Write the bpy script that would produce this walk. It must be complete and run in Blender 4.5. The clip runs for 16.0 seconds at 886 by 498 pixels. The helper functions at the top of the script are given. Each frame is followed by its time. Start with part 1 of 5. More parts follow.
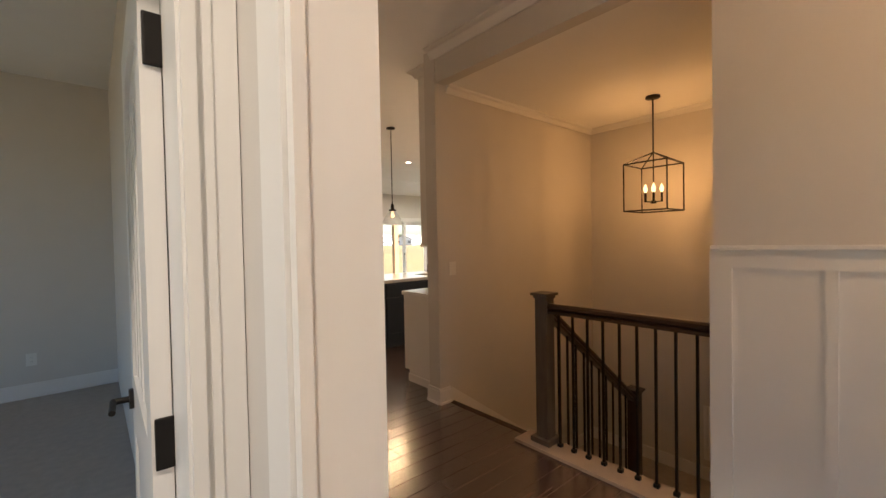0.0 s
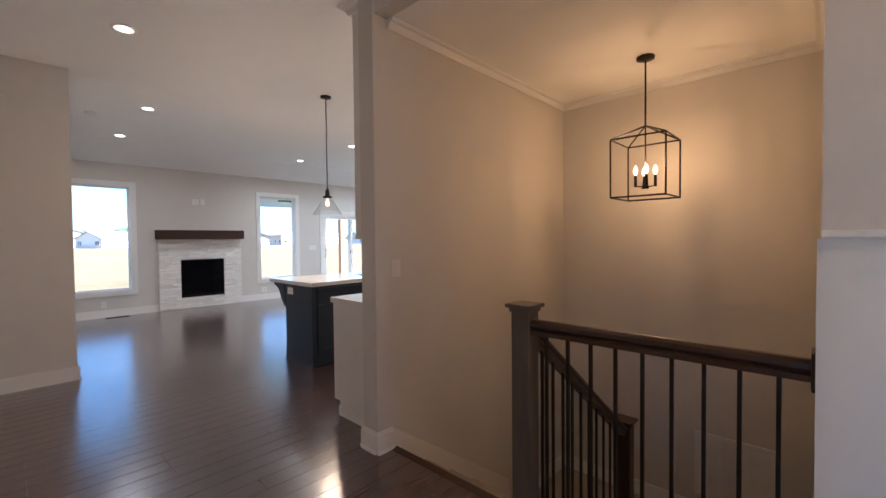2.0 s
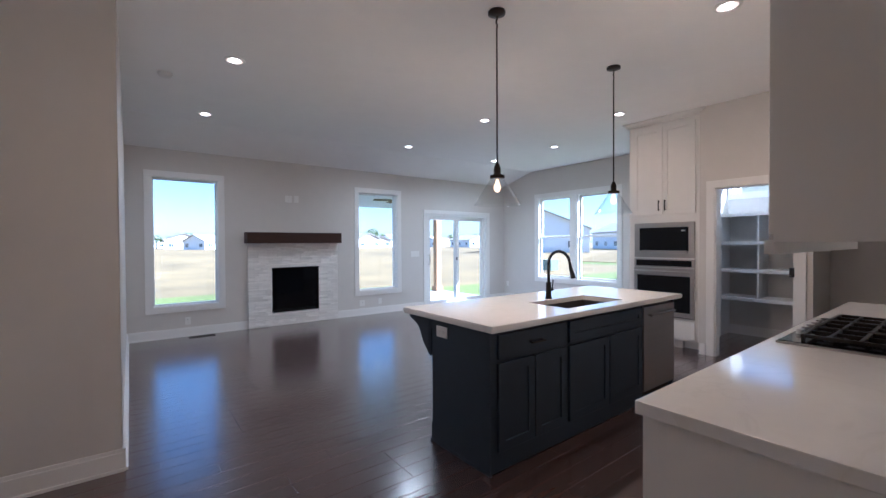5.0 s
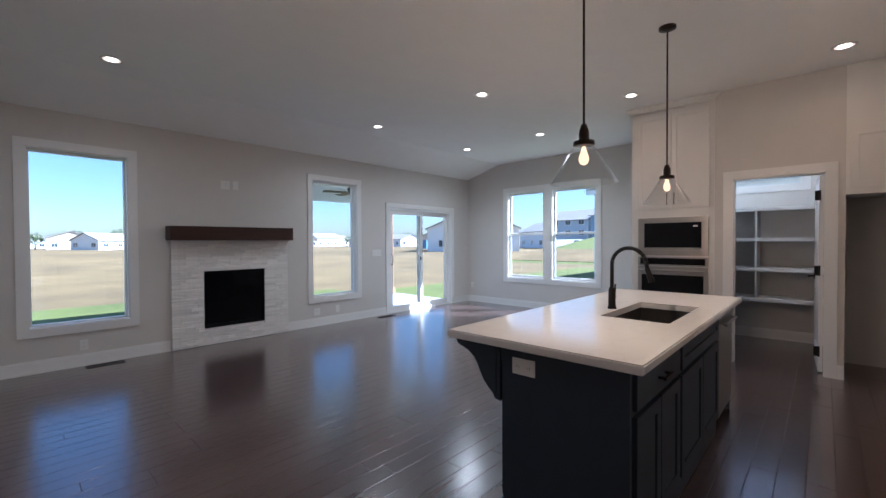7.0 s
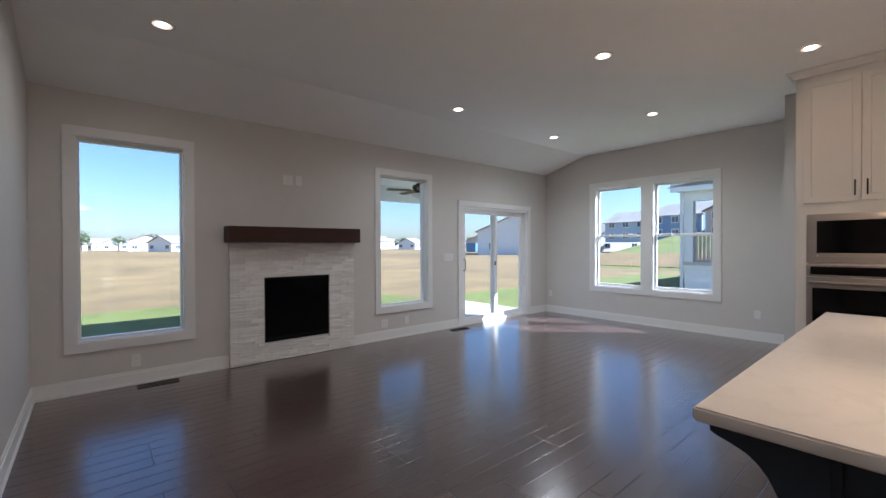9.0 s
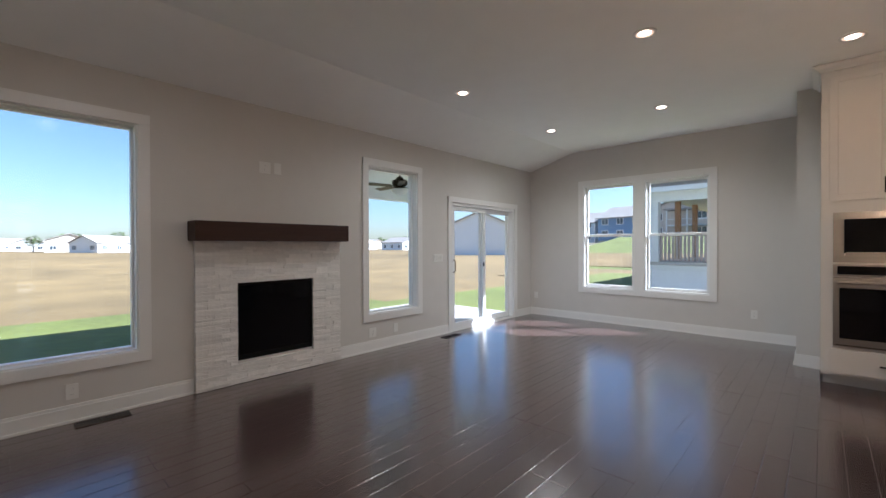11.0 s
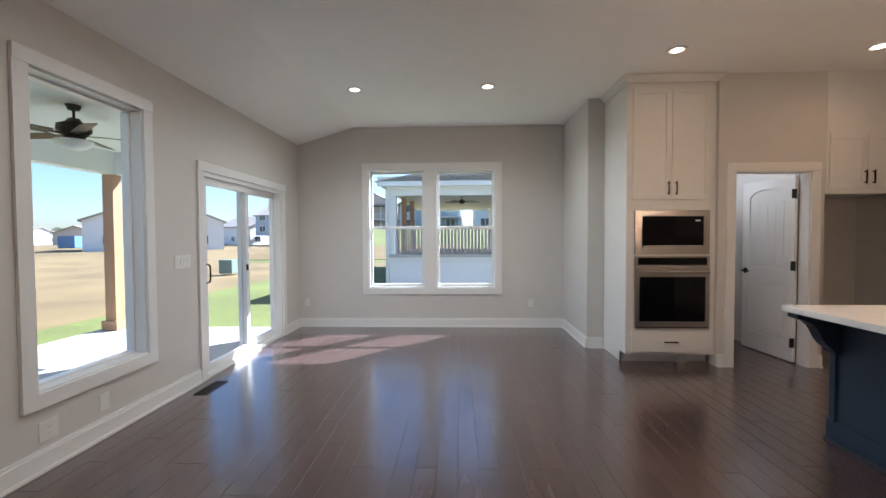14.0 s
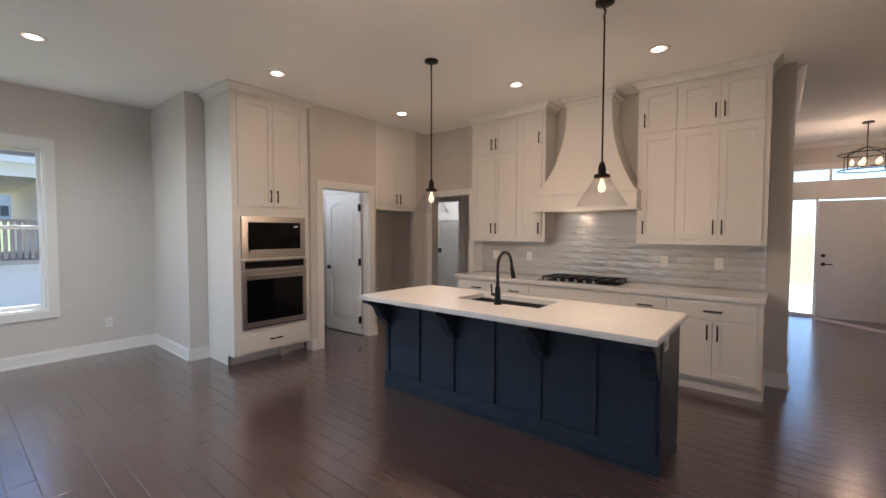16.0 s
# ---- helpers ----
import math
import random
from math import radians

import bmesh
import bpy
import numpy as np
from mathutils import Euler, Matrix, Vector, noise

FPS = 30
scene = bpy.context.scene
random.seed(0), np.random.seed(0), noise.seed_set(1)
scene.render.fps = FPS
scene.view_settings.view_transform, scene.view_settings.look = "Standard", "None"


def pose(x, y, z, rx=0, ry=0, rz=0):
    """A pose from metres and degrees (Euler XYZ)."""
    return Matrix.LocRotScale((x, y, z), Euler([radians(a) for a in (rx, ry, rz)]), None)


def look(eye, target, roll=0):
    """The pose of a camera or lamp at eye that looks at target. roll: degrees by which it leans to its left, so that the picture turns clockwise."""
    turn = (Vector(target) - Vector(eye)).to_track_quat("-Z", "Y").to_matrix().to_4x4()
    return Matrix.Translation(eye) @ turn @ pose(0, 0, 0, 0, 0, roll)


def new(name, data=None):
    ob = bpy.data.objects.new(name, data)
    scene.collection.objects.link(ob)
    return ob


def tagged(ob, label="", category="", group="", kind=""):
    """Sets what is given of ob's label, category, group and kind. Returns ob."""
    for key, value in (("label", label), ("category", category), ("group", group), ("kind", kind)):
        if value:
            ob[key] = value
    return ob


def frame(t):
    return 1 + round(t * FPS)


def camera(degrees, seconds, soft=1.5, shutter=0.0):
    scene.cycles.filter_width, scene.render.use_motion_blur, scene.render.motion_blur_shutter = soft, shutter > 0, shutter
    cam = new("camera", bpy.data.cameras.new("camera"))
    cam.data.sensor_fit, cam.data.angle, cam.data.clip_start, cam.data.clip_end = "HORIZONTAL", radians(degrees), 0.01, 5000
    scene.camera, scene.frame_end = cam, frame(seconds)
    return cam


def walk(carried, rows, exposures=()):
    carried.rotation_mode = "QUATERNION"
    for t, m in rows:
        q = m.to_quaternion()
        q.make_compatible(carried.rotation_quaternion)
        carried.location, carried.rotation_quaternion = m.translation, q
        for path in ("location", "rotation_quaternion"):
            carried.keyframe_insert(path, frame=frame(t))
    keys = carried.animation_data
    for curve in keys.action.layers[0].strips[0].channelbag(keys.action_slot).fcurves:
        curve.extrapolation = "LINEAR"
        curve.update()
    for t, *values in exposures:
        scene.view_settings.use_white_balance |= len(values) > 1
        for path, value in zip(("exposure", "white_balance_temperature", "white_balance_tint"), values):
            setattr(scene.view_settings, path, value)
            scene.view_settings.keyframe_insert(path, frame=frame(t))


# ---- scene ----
cam = camera(94.3, 16.0)
PATH = [
    (0, (0.229, 0.332, 1.417), (1.527, 1.853, 1.376), -1.1),
    (0.5, (0.424, 0.448, 1.432), (1.907, 1.788, 1.372), -1.0),
    (1, (0.631, 0.657, 1.421), (2.169, 1.934, 1.364), -0.8),
    (1.5, (0.766, 0.808, 1.395), (2.289, 2.103, 1.341), -0.7),
    (2, (0.894, 0.98, 1.357), (2.356, 2.345, 1.308), -0.6),
    (2.5, (0.96, 1.288, 1.381), (2.327, 2.747, 1.332), -0.6),
    (3, (1.056, 1.642, 1.391), (2.306, 3.203, 1.356), -0.2),
    (3.5, (1.158, 2.044, 1.416), (2.309, 3.679, 1.383), -0.2),
    (4, (1.229, 2.444, 1.431), (2.334, 4.11, 1.398), -0.3),
    (4.5, (1.335, 2.833, 1.403), (2.463, 4.485, 1.375), -0.2),
    (5, (1.423, 3.19, 1.391), (2.635, 4.781, 1.363), -0.3),
    (7.5, (1.518, 4.703, 1.36), (2.998, 6.048, 1.327), -0.3),
    (8, (1.676, 4.998, 1.371), (3.073, 6.429, 1.347), -0.2),
    (8.5, (1.782, 5.228, 1.369), (3.083, 6.747, 1.351), -0.2),
    (11, (1.73, 6.229, 1.352), (3.2, 7.586, 1.336), -0.2),
    (11.5, (1.871, 6.499, 1.369), (3.453, 7.721, 1.34), -0.2),
    (12, (2.0, 6.773, 1.366), (3.69, 7.843, 1.332), -0.3),
    (12.5, (2.102, 7.073, 1.362), (3.889, 7.971, 1.332), -0.4),
    (13, (2.325, 7.392, 1.388), (4.197, 8.095, 1.343), -0.4),
    (13.5, (2.5, 7.732, 1.386), (4.448, 8.179, 1.332), -0.4),
    (14, (2.653, 8.012, 1.381), (4.65, 8.091, 1.322), -0.3),
    (14.5, (2.778, 8.055, 1.427), (4.745, 7.703, 1.36), -0.3),
    (15, (2.749, 8.082, 1.438), (4.57, 7.258, 1.372), -0.1),
    (15.5, (2.687, 8.189, 1.467), (4.237, 6.927, 1.39), -0.1),
    (16, (2.585, 8.225, 1.481), (3.846, 6.674, 1.398), 0.1),
]
EXPOSURES = [(0.0, 2.6, 6600, 10), (0.5, 2.6, 5450, 10), (1.5, 2.75, 4950, 10), (2.5, 2.85, 4700, 10), (4.5, 2.62, 4450, 10), (8.0, 1.93, 4850, 10), (11.0, 1.97, 5250, 10), (13.0, 2.25, 5300, 10), (14.5, 2.14, 5300, 10), (16.0, 2.36, 5200, 10)]
walk(cam, [(t, look(eye, target, roll)) for t, eye, target, roll in PATH], EXPOSURES)

# ---- light ----
world = bpy.data.worlds.new("sky")
scene.world = world
world.use_nodes = True
wn = world.node_tree.nodes
sky = wn.new("ShaderNodeTexSky")
sky.sky_type, sky.sun_disc = "NISHITA", False
sky.sun_elevation, sky.sun_rotation = radians(40), radians(134)
sky.air_density, sky.dust_density, sky.ozone_density = 1.0, 0.9, 2.0
wn["Background"].inputs["Strength"].default_value = 0.050
world.node_tree.links.new(sky.outputs["Color"], wn["Background"].inputs["Color"])
sun = new("sun", bpy.data.lights.new("sun", "SUN"))
sun.data.energy, sun.data.angle, sun.data.color = 5.0, radians(0.5), (1.0, 0.95, 0.87)
sun.matrix_world = look((8.5, -8.3, 10.0), (0, 0, 0))

EAST_CAN, LIVING_CAN, WEST_CAN, KITCHEN_CAN, HALL_CAN = (28.0, (1.0, 0.91, 0.75)), (20.0, (1.0, 0.88, 0.70)), (10.0, (1.0, 0.85, 0.68)), (2.5, (1.0, 0.55, 0.28)), (42.0, (1.0, 0.85, 0.71))
BULB_TINT = (1.0, 0.62, 0.33)
PENDANT_WATTS, LANTERN_WATTS, FOYER_WATTS = 4.5, 2.7, 3.8


# ---- materials ----
def mat(name, color, rough=0.5, metal=0.0, grain=0.0, scale=20.0, bump=0.0, bscale=80.0, spread=0.0, coat=0.0, spec=0.5, stretch=(1, 1, 1), coat_rough=0.20, coat_ior=1.5):
    """Painted or solid surface with two scales of variation; spread: difference from piece to piece."""
    m = bpy.data.materials.new(name)
    m.use_nodes = True
    n, l = m.node_tree.nodes, m.node_tree.links
    p = n["Principled BSDF"]
    p.inputs["Roughness"].default_value, p.inputs["Metallic"].default_value = rough, metal
    p.inputs["Coat Roughness"].default_value = coat_rough
    p.inputs["Coat IOR"].default_value = coat_ior
    p.inputs["Coat Weight"].default_value, p.inputs["Specular IOR Level"].default_value = coat, spec
    p.inputs["Base Color"].default_value = (*color, 1)
    tc = n.new("ShaderNodeTexCoord")
    mp = n.new("ShaderNodeMapping")
    mp.inputs["Scale"].default_value = stretch
    l.new(tc.outputs["Object"], mp.inputs["Vector"])
    if grain > 0 or spread > 0:
        na, nb = n.new("ShaderNodeTexNoise"), n.new("ShaderNodeTexNoise")
        na.inputs["Scale"].default_value, nb.inputs["Scale"].default_value = scale, scale * 0.07
        na.inputs["Detail"].default_value = 6
        l.new(mp.outputs["Vector"], na.inputs["Vector"]), l.new(mp.outputs["Vector"], nb.inputs["Vector"])
        add = n.new("ShaderNodeMath"); add.operation = "ADD"
        l.new(na.outputs["Fac"], add.inputs[0]), l.new(nb.outputs["Fac"], add.inputs[1])
        rng = n.new("ShaderNodeMapRange")
        rng.inputs["From Min"].default_value, rng.inputs["From Max"].default_value = 0.6, 1.4
        rng.inputs["To Min"].default_value, rng.inputs["To Max"].default_value = 1 - grain, 1 + grain
        l.new(add.outputs[0], rng.inputs["Value"])
        val = rng.outputs["Result"]
        if spread > 0:
            oi = n.new("ShaderNodeObjectInfo")
            geo = n.new("ShaderNodeNewGeometry")
            s2 = n.new("ShaderNodeMath"); s2.operation = "ADD"
            l.new(oi.outputs["Random"], s2.inputs[0]), l.new(geo.outputs["Random Per Island"], s2.inputs[1])
            fr = n.new("ShaderNodeMath"); fr.operation = "FRACT"
            l.new(s2.outputs[0], fr.inputs[0])
            r2 = n.new("ShaderNodeMapRange")
            r2.inputs["To Min"].default_value, r2.inputs["To Max"].default_value = 1 - spread, 1 + spread
            l.new(fr.outputs[0], r2.inputs["Value"])
            mu = n.new("ShaderNodeMath"); mu.operation = "MULTIPLY"
            l.new(val, mu.inputs[0]), l.new(r2.outputs["Result"], mu.inputs[1])
            val = mu.outputs[0]
        mix = n.new("ShaderNodeVectorMath"); mix.operation = "SCALE"
        mix.inputs[0].default_value = color
        l.new(val, mix.inputs["Scale"])
        l.new(mix.outputs["Vector"], p.inputs["Base Color"])
    if bump > 0:
        nc, bp = n.new("ShaderNodeTexNoise"), n.new("ShaderNodeBump")
        nc.inputs["Scale"].default_value, nc.inputs["Detail"].default_value = bscale, 4
        bp.inputs["Strength"].default_value, bp.inputs["Distance"].default_value = bump, 0.01
        l.new(mp.outputs["Vector"], nc.inputs["Vector"])
        l.new(nc.outputs["Fac"], bp.inputs["Height"]), l.new(bp.outputs["Normal"], p.inputs["Normal"])
    return m


def glow(name, color, strength):
    m = bpy.data.materials.new(name)
    m.use_nodes = True
    n, l = m.node_tree.nodes, m.node_tree.links
    e = n.new("ShaderNodeEmission")
    e.inputs["Color"].default_value, e.inputs["Strength"].default_value = (*color, 1), strength
    l.new(e.outputs[0], n["Material Output"].inputs["Surface"])
    return m


def glass(name, tint=(1, 1, 1), gain=0.55, floor_=0.025):
    """Thin pane: clear, with a gloss that grows towards grazing view."""
    m = bpy.data.materials.new(name)
    m.use_nodes = True
    n, l = m.node_tree.nodes, m.node_tree.links
    tr, gl, mx, lw = (n.new("ShaderNode" + k) for k in ("BsdfTransparent", "BsdfGlossy", "MixShader", "LayerWeight"))
    tr.inputs["Color"].default_value, gl.inputs["Roughness"].default_value = (*tint, 1), 0.01
    lw.inputs["Blend"].default_value = 0.5
    pw, ml, ad = (n.new("ShaderNodeMath") for _ in range(3))
    pw.operation, ml.operation, ad.operation = "POWER", "MULTIPLY", "ADD"
    pw.inputs[1].default_value, ml.inputs[1].default_value, ad.inputs[1].default_value = 5.0, gain, floor_
    l.new(lw.outputs["Facing"], pw.inputs[0]), l.new(pw.outputs[0], ml.inputs[0]), l.new(ml.outputs[0], ad.inputs[0])
    l.new(ad.outputs[0], mx.inputs[0]), l.new(tr.outputs[0], mx.inputs[1]), l.new(gl.outputs[0], mx.inputs[2])
    l.new(mx.outputs[0], n["Material Output"].inputs["Surface"])
    return m


M_WALL = mat("greige_wall_paint", (0.64, 0.615, 0.58), 0.60, grain=0.025, scale=6, bump=0.05, bscale=160)
M_CEIL = mat("ceiling_paint", (0.89, 0.885, 0.865), 0.8, grain=0.02, scale=5, bump=0.08, bscale=120)
M_TRIM = mat("white_trim_paint", (0.80, 0.79, 0.77), 0.35, grain=0.015, scale=8)
M_CAB = mat("white_cabinet_paint", (0.78, 0.765, 0.735), 0.38, grain=0.02, scale=7)
M_NAVY = mat("navy_cabinet_paint", (0.032, 0.045, 0.066), 0.36, grain=0.08, scale=9, spec=0.25)
M_QUARTZ = mat("white_quartz", (0.80, 0.79, 0.77), 0.10, grain=0.03, scale=14, spec=0.5)
nq, lq = M_QUARTZ.node_tree.nodes, M_QUARTZ.node_tree.links
vn, vr, vm = nq.new("ShaderNodeTexNoise"), nq.new("ShaderNodeValToRGB"), nq.new("ShaderNodeMix")
vn.inputs["Scale"].default_value, vn.inputs["Detail"].default_value, vn.inputs["Distortion"].default_value = 1.6, 5, 1.4
vr.color_ramp.elements[0].position, vr.color_ramp.elements[0].color = 0.485, (0, 0, 0, 1)
vr.color_ramp.elements[1].position, vr.color_ramp.elements[1].color = 0.515, (0, 0, 0, 1)
vr.color_ramp.elements.new(0.50).color = (0.13, 0.13, 0.13, 1)
vm.data_type = "RGBA"
tq = nq.new("ShaderNodeTexCoord")
lq.new(tq.outputs["Object"], vn.inputs["Vector"]), lq.new(vn.outputs["Fac"], vr.inputs["Fac"]), lq.new(vr.outputs["Color"], vm.inputs["Factor"])
pq = nq["Principled BSDF"]
lq.new(pq.inputs["Base Color"].links[0].from_socket, vm.inputs["A"])
vm.inputs["B"].default_value = (0.52, 0.50, 0.48, 1)
lq.new(vm.outputs["Result"], pq.inputs["Base Color"])
M_FLOOR = mat("dark_walnut_plank", (0.080, 0.049, 0.045), 0.26, grain=0.22, scale=9, bump=0.06, bscale=9, spread=0.14, stretch=(0.35, 4, 4), spec=0.35, coat=1.0, coat_rough=0.20, coat_ior=1.6)
# Joint colour is lightened to stand in for window glints along plank bevels.
M_GAP = mat("floor_joint", (0.075, 0.060, 0.056), 0.35, grain=0.2, scale=30)
M_CARPET = mat("beige_carpet", (0.44, 0.40, 0.36), 0.95, grain=0.12, scale=260, bump=0.6, bscale=420)
M_STONE = mat("white_ledge_stone", (0.79, 0.77, 0.74), 0.75, grain=0.10, scale=24, bump=0.6, bscale=55, spread=0.10)
M_MANTEL = mat("dark_stained_wood", (0.036, 0.015, 0.010), 0.5, grain=0.4, scale=12, bump=0.2, bscale=25, stretch=(0.3, 4, 4), spec=0.3)
M_RAILWOOD = mat("dark_rail_wood", (0.042, 0.020, 0.012), 0.28, grain=0.35, scale=14, bump=0.1, bscale=25)
M_NEWEL = mat("weathered_grey_brown_newel", (0.105, 0.085, 0.072), 0.34, grain=0.4, scale=10, bump=0.1, bscale=20, stretch=(3, 3, 0.4))
M_IRON = mat("black_iron", (0.018, 0.016, 0.015), 0.42, metal=0.6, grain=0.1, scale=40)
M_BRONZE = mat("oil_rubbed_bronze", (0.030, 0.022, 0.018), 0.38, metal=0.8, grain=0.15, scale=40)
M_STEEL = mat("brushed_steel", (0.42, 0.40, 0.38), 0.34, metal=1.0, grain=0.05, scale=60, stretch=(0.2, 6, 6))
M_BLACKGLASS = mat("black_appliance_glass", (0.004, 0.004, 0.005), 0.07, grain=0.05, scale=5, spec=0.22)
M_FIREBOX = mat("black_firebox", (0.004, 0.004, 0.004), 0.6, grain=0.2, scale=12, spec=0.15)
M_SINK = mat("dark_granite_sink", (0.035, 0.033, 0.032), 0.4, grain=0.2, scale=80)
M_PLASTIC = mat("white_plastic", (0.78, 0.77, 0.74), 0.35, grain=0.01, scale=10)
# Near-black screen and vent colour; also stands for shade inside slots and hollows.
M_SLOT = mat("dark_slot", (0.05, 0.05, 0.05), 0.6, grain=0.05, scale=10)
M_VINYL = mat("white_vinyl_frame", (0.82, 0.82, 0.81), 0.32, grain=0.01, scale=10)
M_TILE = mat("grey_glazed_tile", (0.62, 0.62, 0.61), 0.07, metal=0.14, grain=0.06, scale=10, bump=0.8, bscale=13, spread=0.06, stretch=(0.5, 1, 1.6), spec=1.0, coat=1.0, coat_rough=0.03)
M_GROUT = mat("grout", (0.45, 0.44, 0.42), 0.9, grain=0.05, scale=60)
M_CAP = mat("tan_cap_board", (0.42, 0.34, 0.27), 0.45, grain=0.15, scale=12)
M_GLASS = glass("window_glass")
M_SHADE = glass("clear_shade_glass", (0.97, 0.975, 0.975), 0.80, 0.045)
M_CANGLOW = glow("can_light_lens", (1.0, 0.80, 0.60), 3)
M_HALO = glow("warm_halo_glow", (1.0, 0.60, 0.36), 0.30)
M_COOLGLOW = glow("cool_diffuser", (0.9, 0.96, 1.0), 5)
M_BULB = glow("warm_bulb", (1.0, 0.52, 0.22), 0.62)


# ---- building helpers ----
def bx(bm, x0, x1, y0, y1, z0, z1, bevel=0.0):
    b = bmesh.ops.create_cube(bm, size=1, matrix=Matrix.Translation(((x0 + x1) / 2, (y0 + y1) / 2, (z0 + z1) / 2)) @ Matrix.Diagonal((abs(x1 - x0), abs(y1 - y0), abs(z1 - z0), 1)))
    if bevel > 0:
        edges = list({e for v in b["verts"] for e in v.link_edges})
        bmesh.ops.bevel(bm, geom=edges, offset=bevel, segments=2, profile=0.7, affect="EDGES")
    return bm


def box(*a, **k):
    return bx(bmesh.new(), *a, **k)


def cyl(bm, r0, r1, z0, z1, x=0, y=0, seg=24, m=None, caps=True):
    t = Matrix.Translation((x, y, (z0 + z1) / 2))
    bmesh.ops.create_cone(bm, cap_ends=caps, segments=seg, radius1=r0, radius2=r1, depth=z1 - z0, matrix=(m @ t) if m else t)
    return bm


def rod(bm, a, b, r, seg=10):
    a, b = Vector(a), Vector(b)
    d = b - a
    m = Matrix.Translation((a + b) / 2) @ d.to_track_quat("Z", "Y").to_matrix().to_4x4()
    bmesh.ops.create_cone(bm, cap_ends=True, segments=seg, radius1=r, radius2=r, depth=d.length, matrix=m)
    return bm


def lathe(bm, prof, seg=28, x=0, y=0):
    rings = [[bm.verts.new((x + r * math.cos(2 * math.pi * k / seg), y + r * math.sin(2 * math.pi * k / seg), z)) for k in range(seg)] for r, z in prof]
    for a, b in zip(rings, rings[1:]):
        for k in range(seg):
            bm.faces.new((a[k], a[(k + 1) % seg], b[(k + 1) % seg], b[k]))
    return bm


def prism(bm, outline, axis, a0, a1):
    """Outline in the two other axes (in x, y, z order), drawn out along the axis from a0 to a1."""
    def at(u, v, w):
        return {"x": (w, u, v), "y": (u, w, v), "z": (u, v, w)}[axis]
    lo = [bm.verts.new(at(u, v, a0)) for u, v in outline]
    hi = [bm.verts.new(at(u, v, a1)) for u, v in outline]
    k = len(outline)
    bm.faces.new(lo), bm.faces.new(hi[::-1])
    for i in range(k):
        bm.faces.new((lo[i], hi[i], hi[(i + 1) % k], lo[(i + 1) % k]))
    bmesh.ops.recalc_face_normals(bm, faces=bm.faces)
    return bm


def part(name, bm, material, parent=None, label="", smooth=False):
    me = bpy.data.meshes.new(name)
    bmesh.ops.recalc_face_normals(bm, faces=bm.faces)
    bm.to_mesh(me)
    bm.free()
    me.materials.append(material)
    if smooth:
        for f in me.polygons:
            f.use_smooth = True
    ob = new(name, me)
    ob.parent = parent
    if label:
        ob["label"] = label
    return ob


def structure(name, bm, material, label, category):
    return tagged(part(name, bm, material), label, category, kind="structure")


def thing(name, m, label, category, group=""):
    ob = new(name)
    ob.empty_display_size = 0.1
    ob.matrix_basis = m
    return tagged(ob, label, category, group)


def wall_bm(axis, f0, f1, a0, a1, z0, z1, holes=()):
    """A wall from f0 to f1 thick, along a0..a1, with holes (a0, a1, z0, z1) cut through."""
    bm = bmesh.new()
    cuts = sorted({a0, a1, *[c for h in holes for c in h[:2] if a0 < c < a1]})
    for p, q in zip(cuts, cuts[1:]):
        mid = (p + q) / 2
        spans = sorted([h[2:] for h in holes if h[0] < mid < h[1]])
        z = z0
        for s0, s1 in spans + [(z1, z1)]:
            if s0 - z > 1e-4:
                bx(bm, *((p, q, f0, f1) if axis == "x" else (f0, f1, p, q)), z, s0)
            z = max(z, s1)
    bmesh.ops.remove_doubles(bm, verts=bm.verts, dist=1e-5)
    return bm


# ---- the large structure ----
NY, EX, CH = 10.49, 8.92, 3.05
SX, SY, SCEIL = 2.495, 3.045, 2.76
WX = 0.55
HOLE_A, HOLE_B, HOLE_S = (1.675, 2.535, 0.47, 2.385), (4.935, 5.80, 0.47, 2.385), (6.54, 8.31, 0.0, 2.03)
PANTRY_HOLE = (4.62, 5.50, 2.12, 2.80)
HOLE_E1, HOLE_E2 = (8.53, 9.405, 0.595, 2.415), (7.455, 8.37, 0.595, 2.415)
structure("wall_north", wall_bm("x", NY, NY + 0.16, 1.21, EX + 0.16, -0.2, CH + 0.15, (HOLE_A, HOLE_B, HOLE_S)), M_WALL, "greige painted wall with two tall windows and a slider", "wall")
structure("wall_east", wall_bm("y", EX, EX + 0.16, 2.9, NY, -0.2, CH + 0.15, (HOLE_E1, HOLE_E2, PANTRY_HOLE)), M_WALL, "greige painted wall with a double window", "wall")
# Added out of view to stop daylight leaking into hall and laundry.
structure("wall_laundry_east", box(EX, EX + 0.16, 1.2, 2.9, -0.2, CH + 0.15), M_WALL, "plain unseen end wall closing the back hall", "wall")
structure("wall_chase", box(7.76, EX, 6.24, 6.44, 0, CH), M_WALL, "greige boxed-out wall return", "wall")
structure("wall_living_west", box(1.21, 1.37, 6.40, NY, 0, CH), M_WALL, "greige painted side wall", "wall")
structure("wall_jog", box(0.40, 1.37, 6.402, 6.54, 0, CH), M_WALL, "greige painted wall return beside the living room", "wall")
structure("wall_foyer_door", wall_bm("y", 0.435, 0.547, -1.5, 1.5, 0, CH, ((-0.30, 0.870, 0, 2.12),)), M_WALL, "greige wall round the cased opening", "wall")
structure("wall_foyer_west", wall_bm("y", 0.40, WX, 1.5, 6.402, 0, CH), M_WALL, "greige wall above white board and batten", "wall")
structure("wall_pantry", wall_bm("y", 7.05, 7.17, 3.19, 5.32, 0, CH, ((4.39, 5.15, 0, 2.04), (3.43, 4.25, 0, 1.83))), M_WALL, "greige wall with a pantry door opening", "wall")
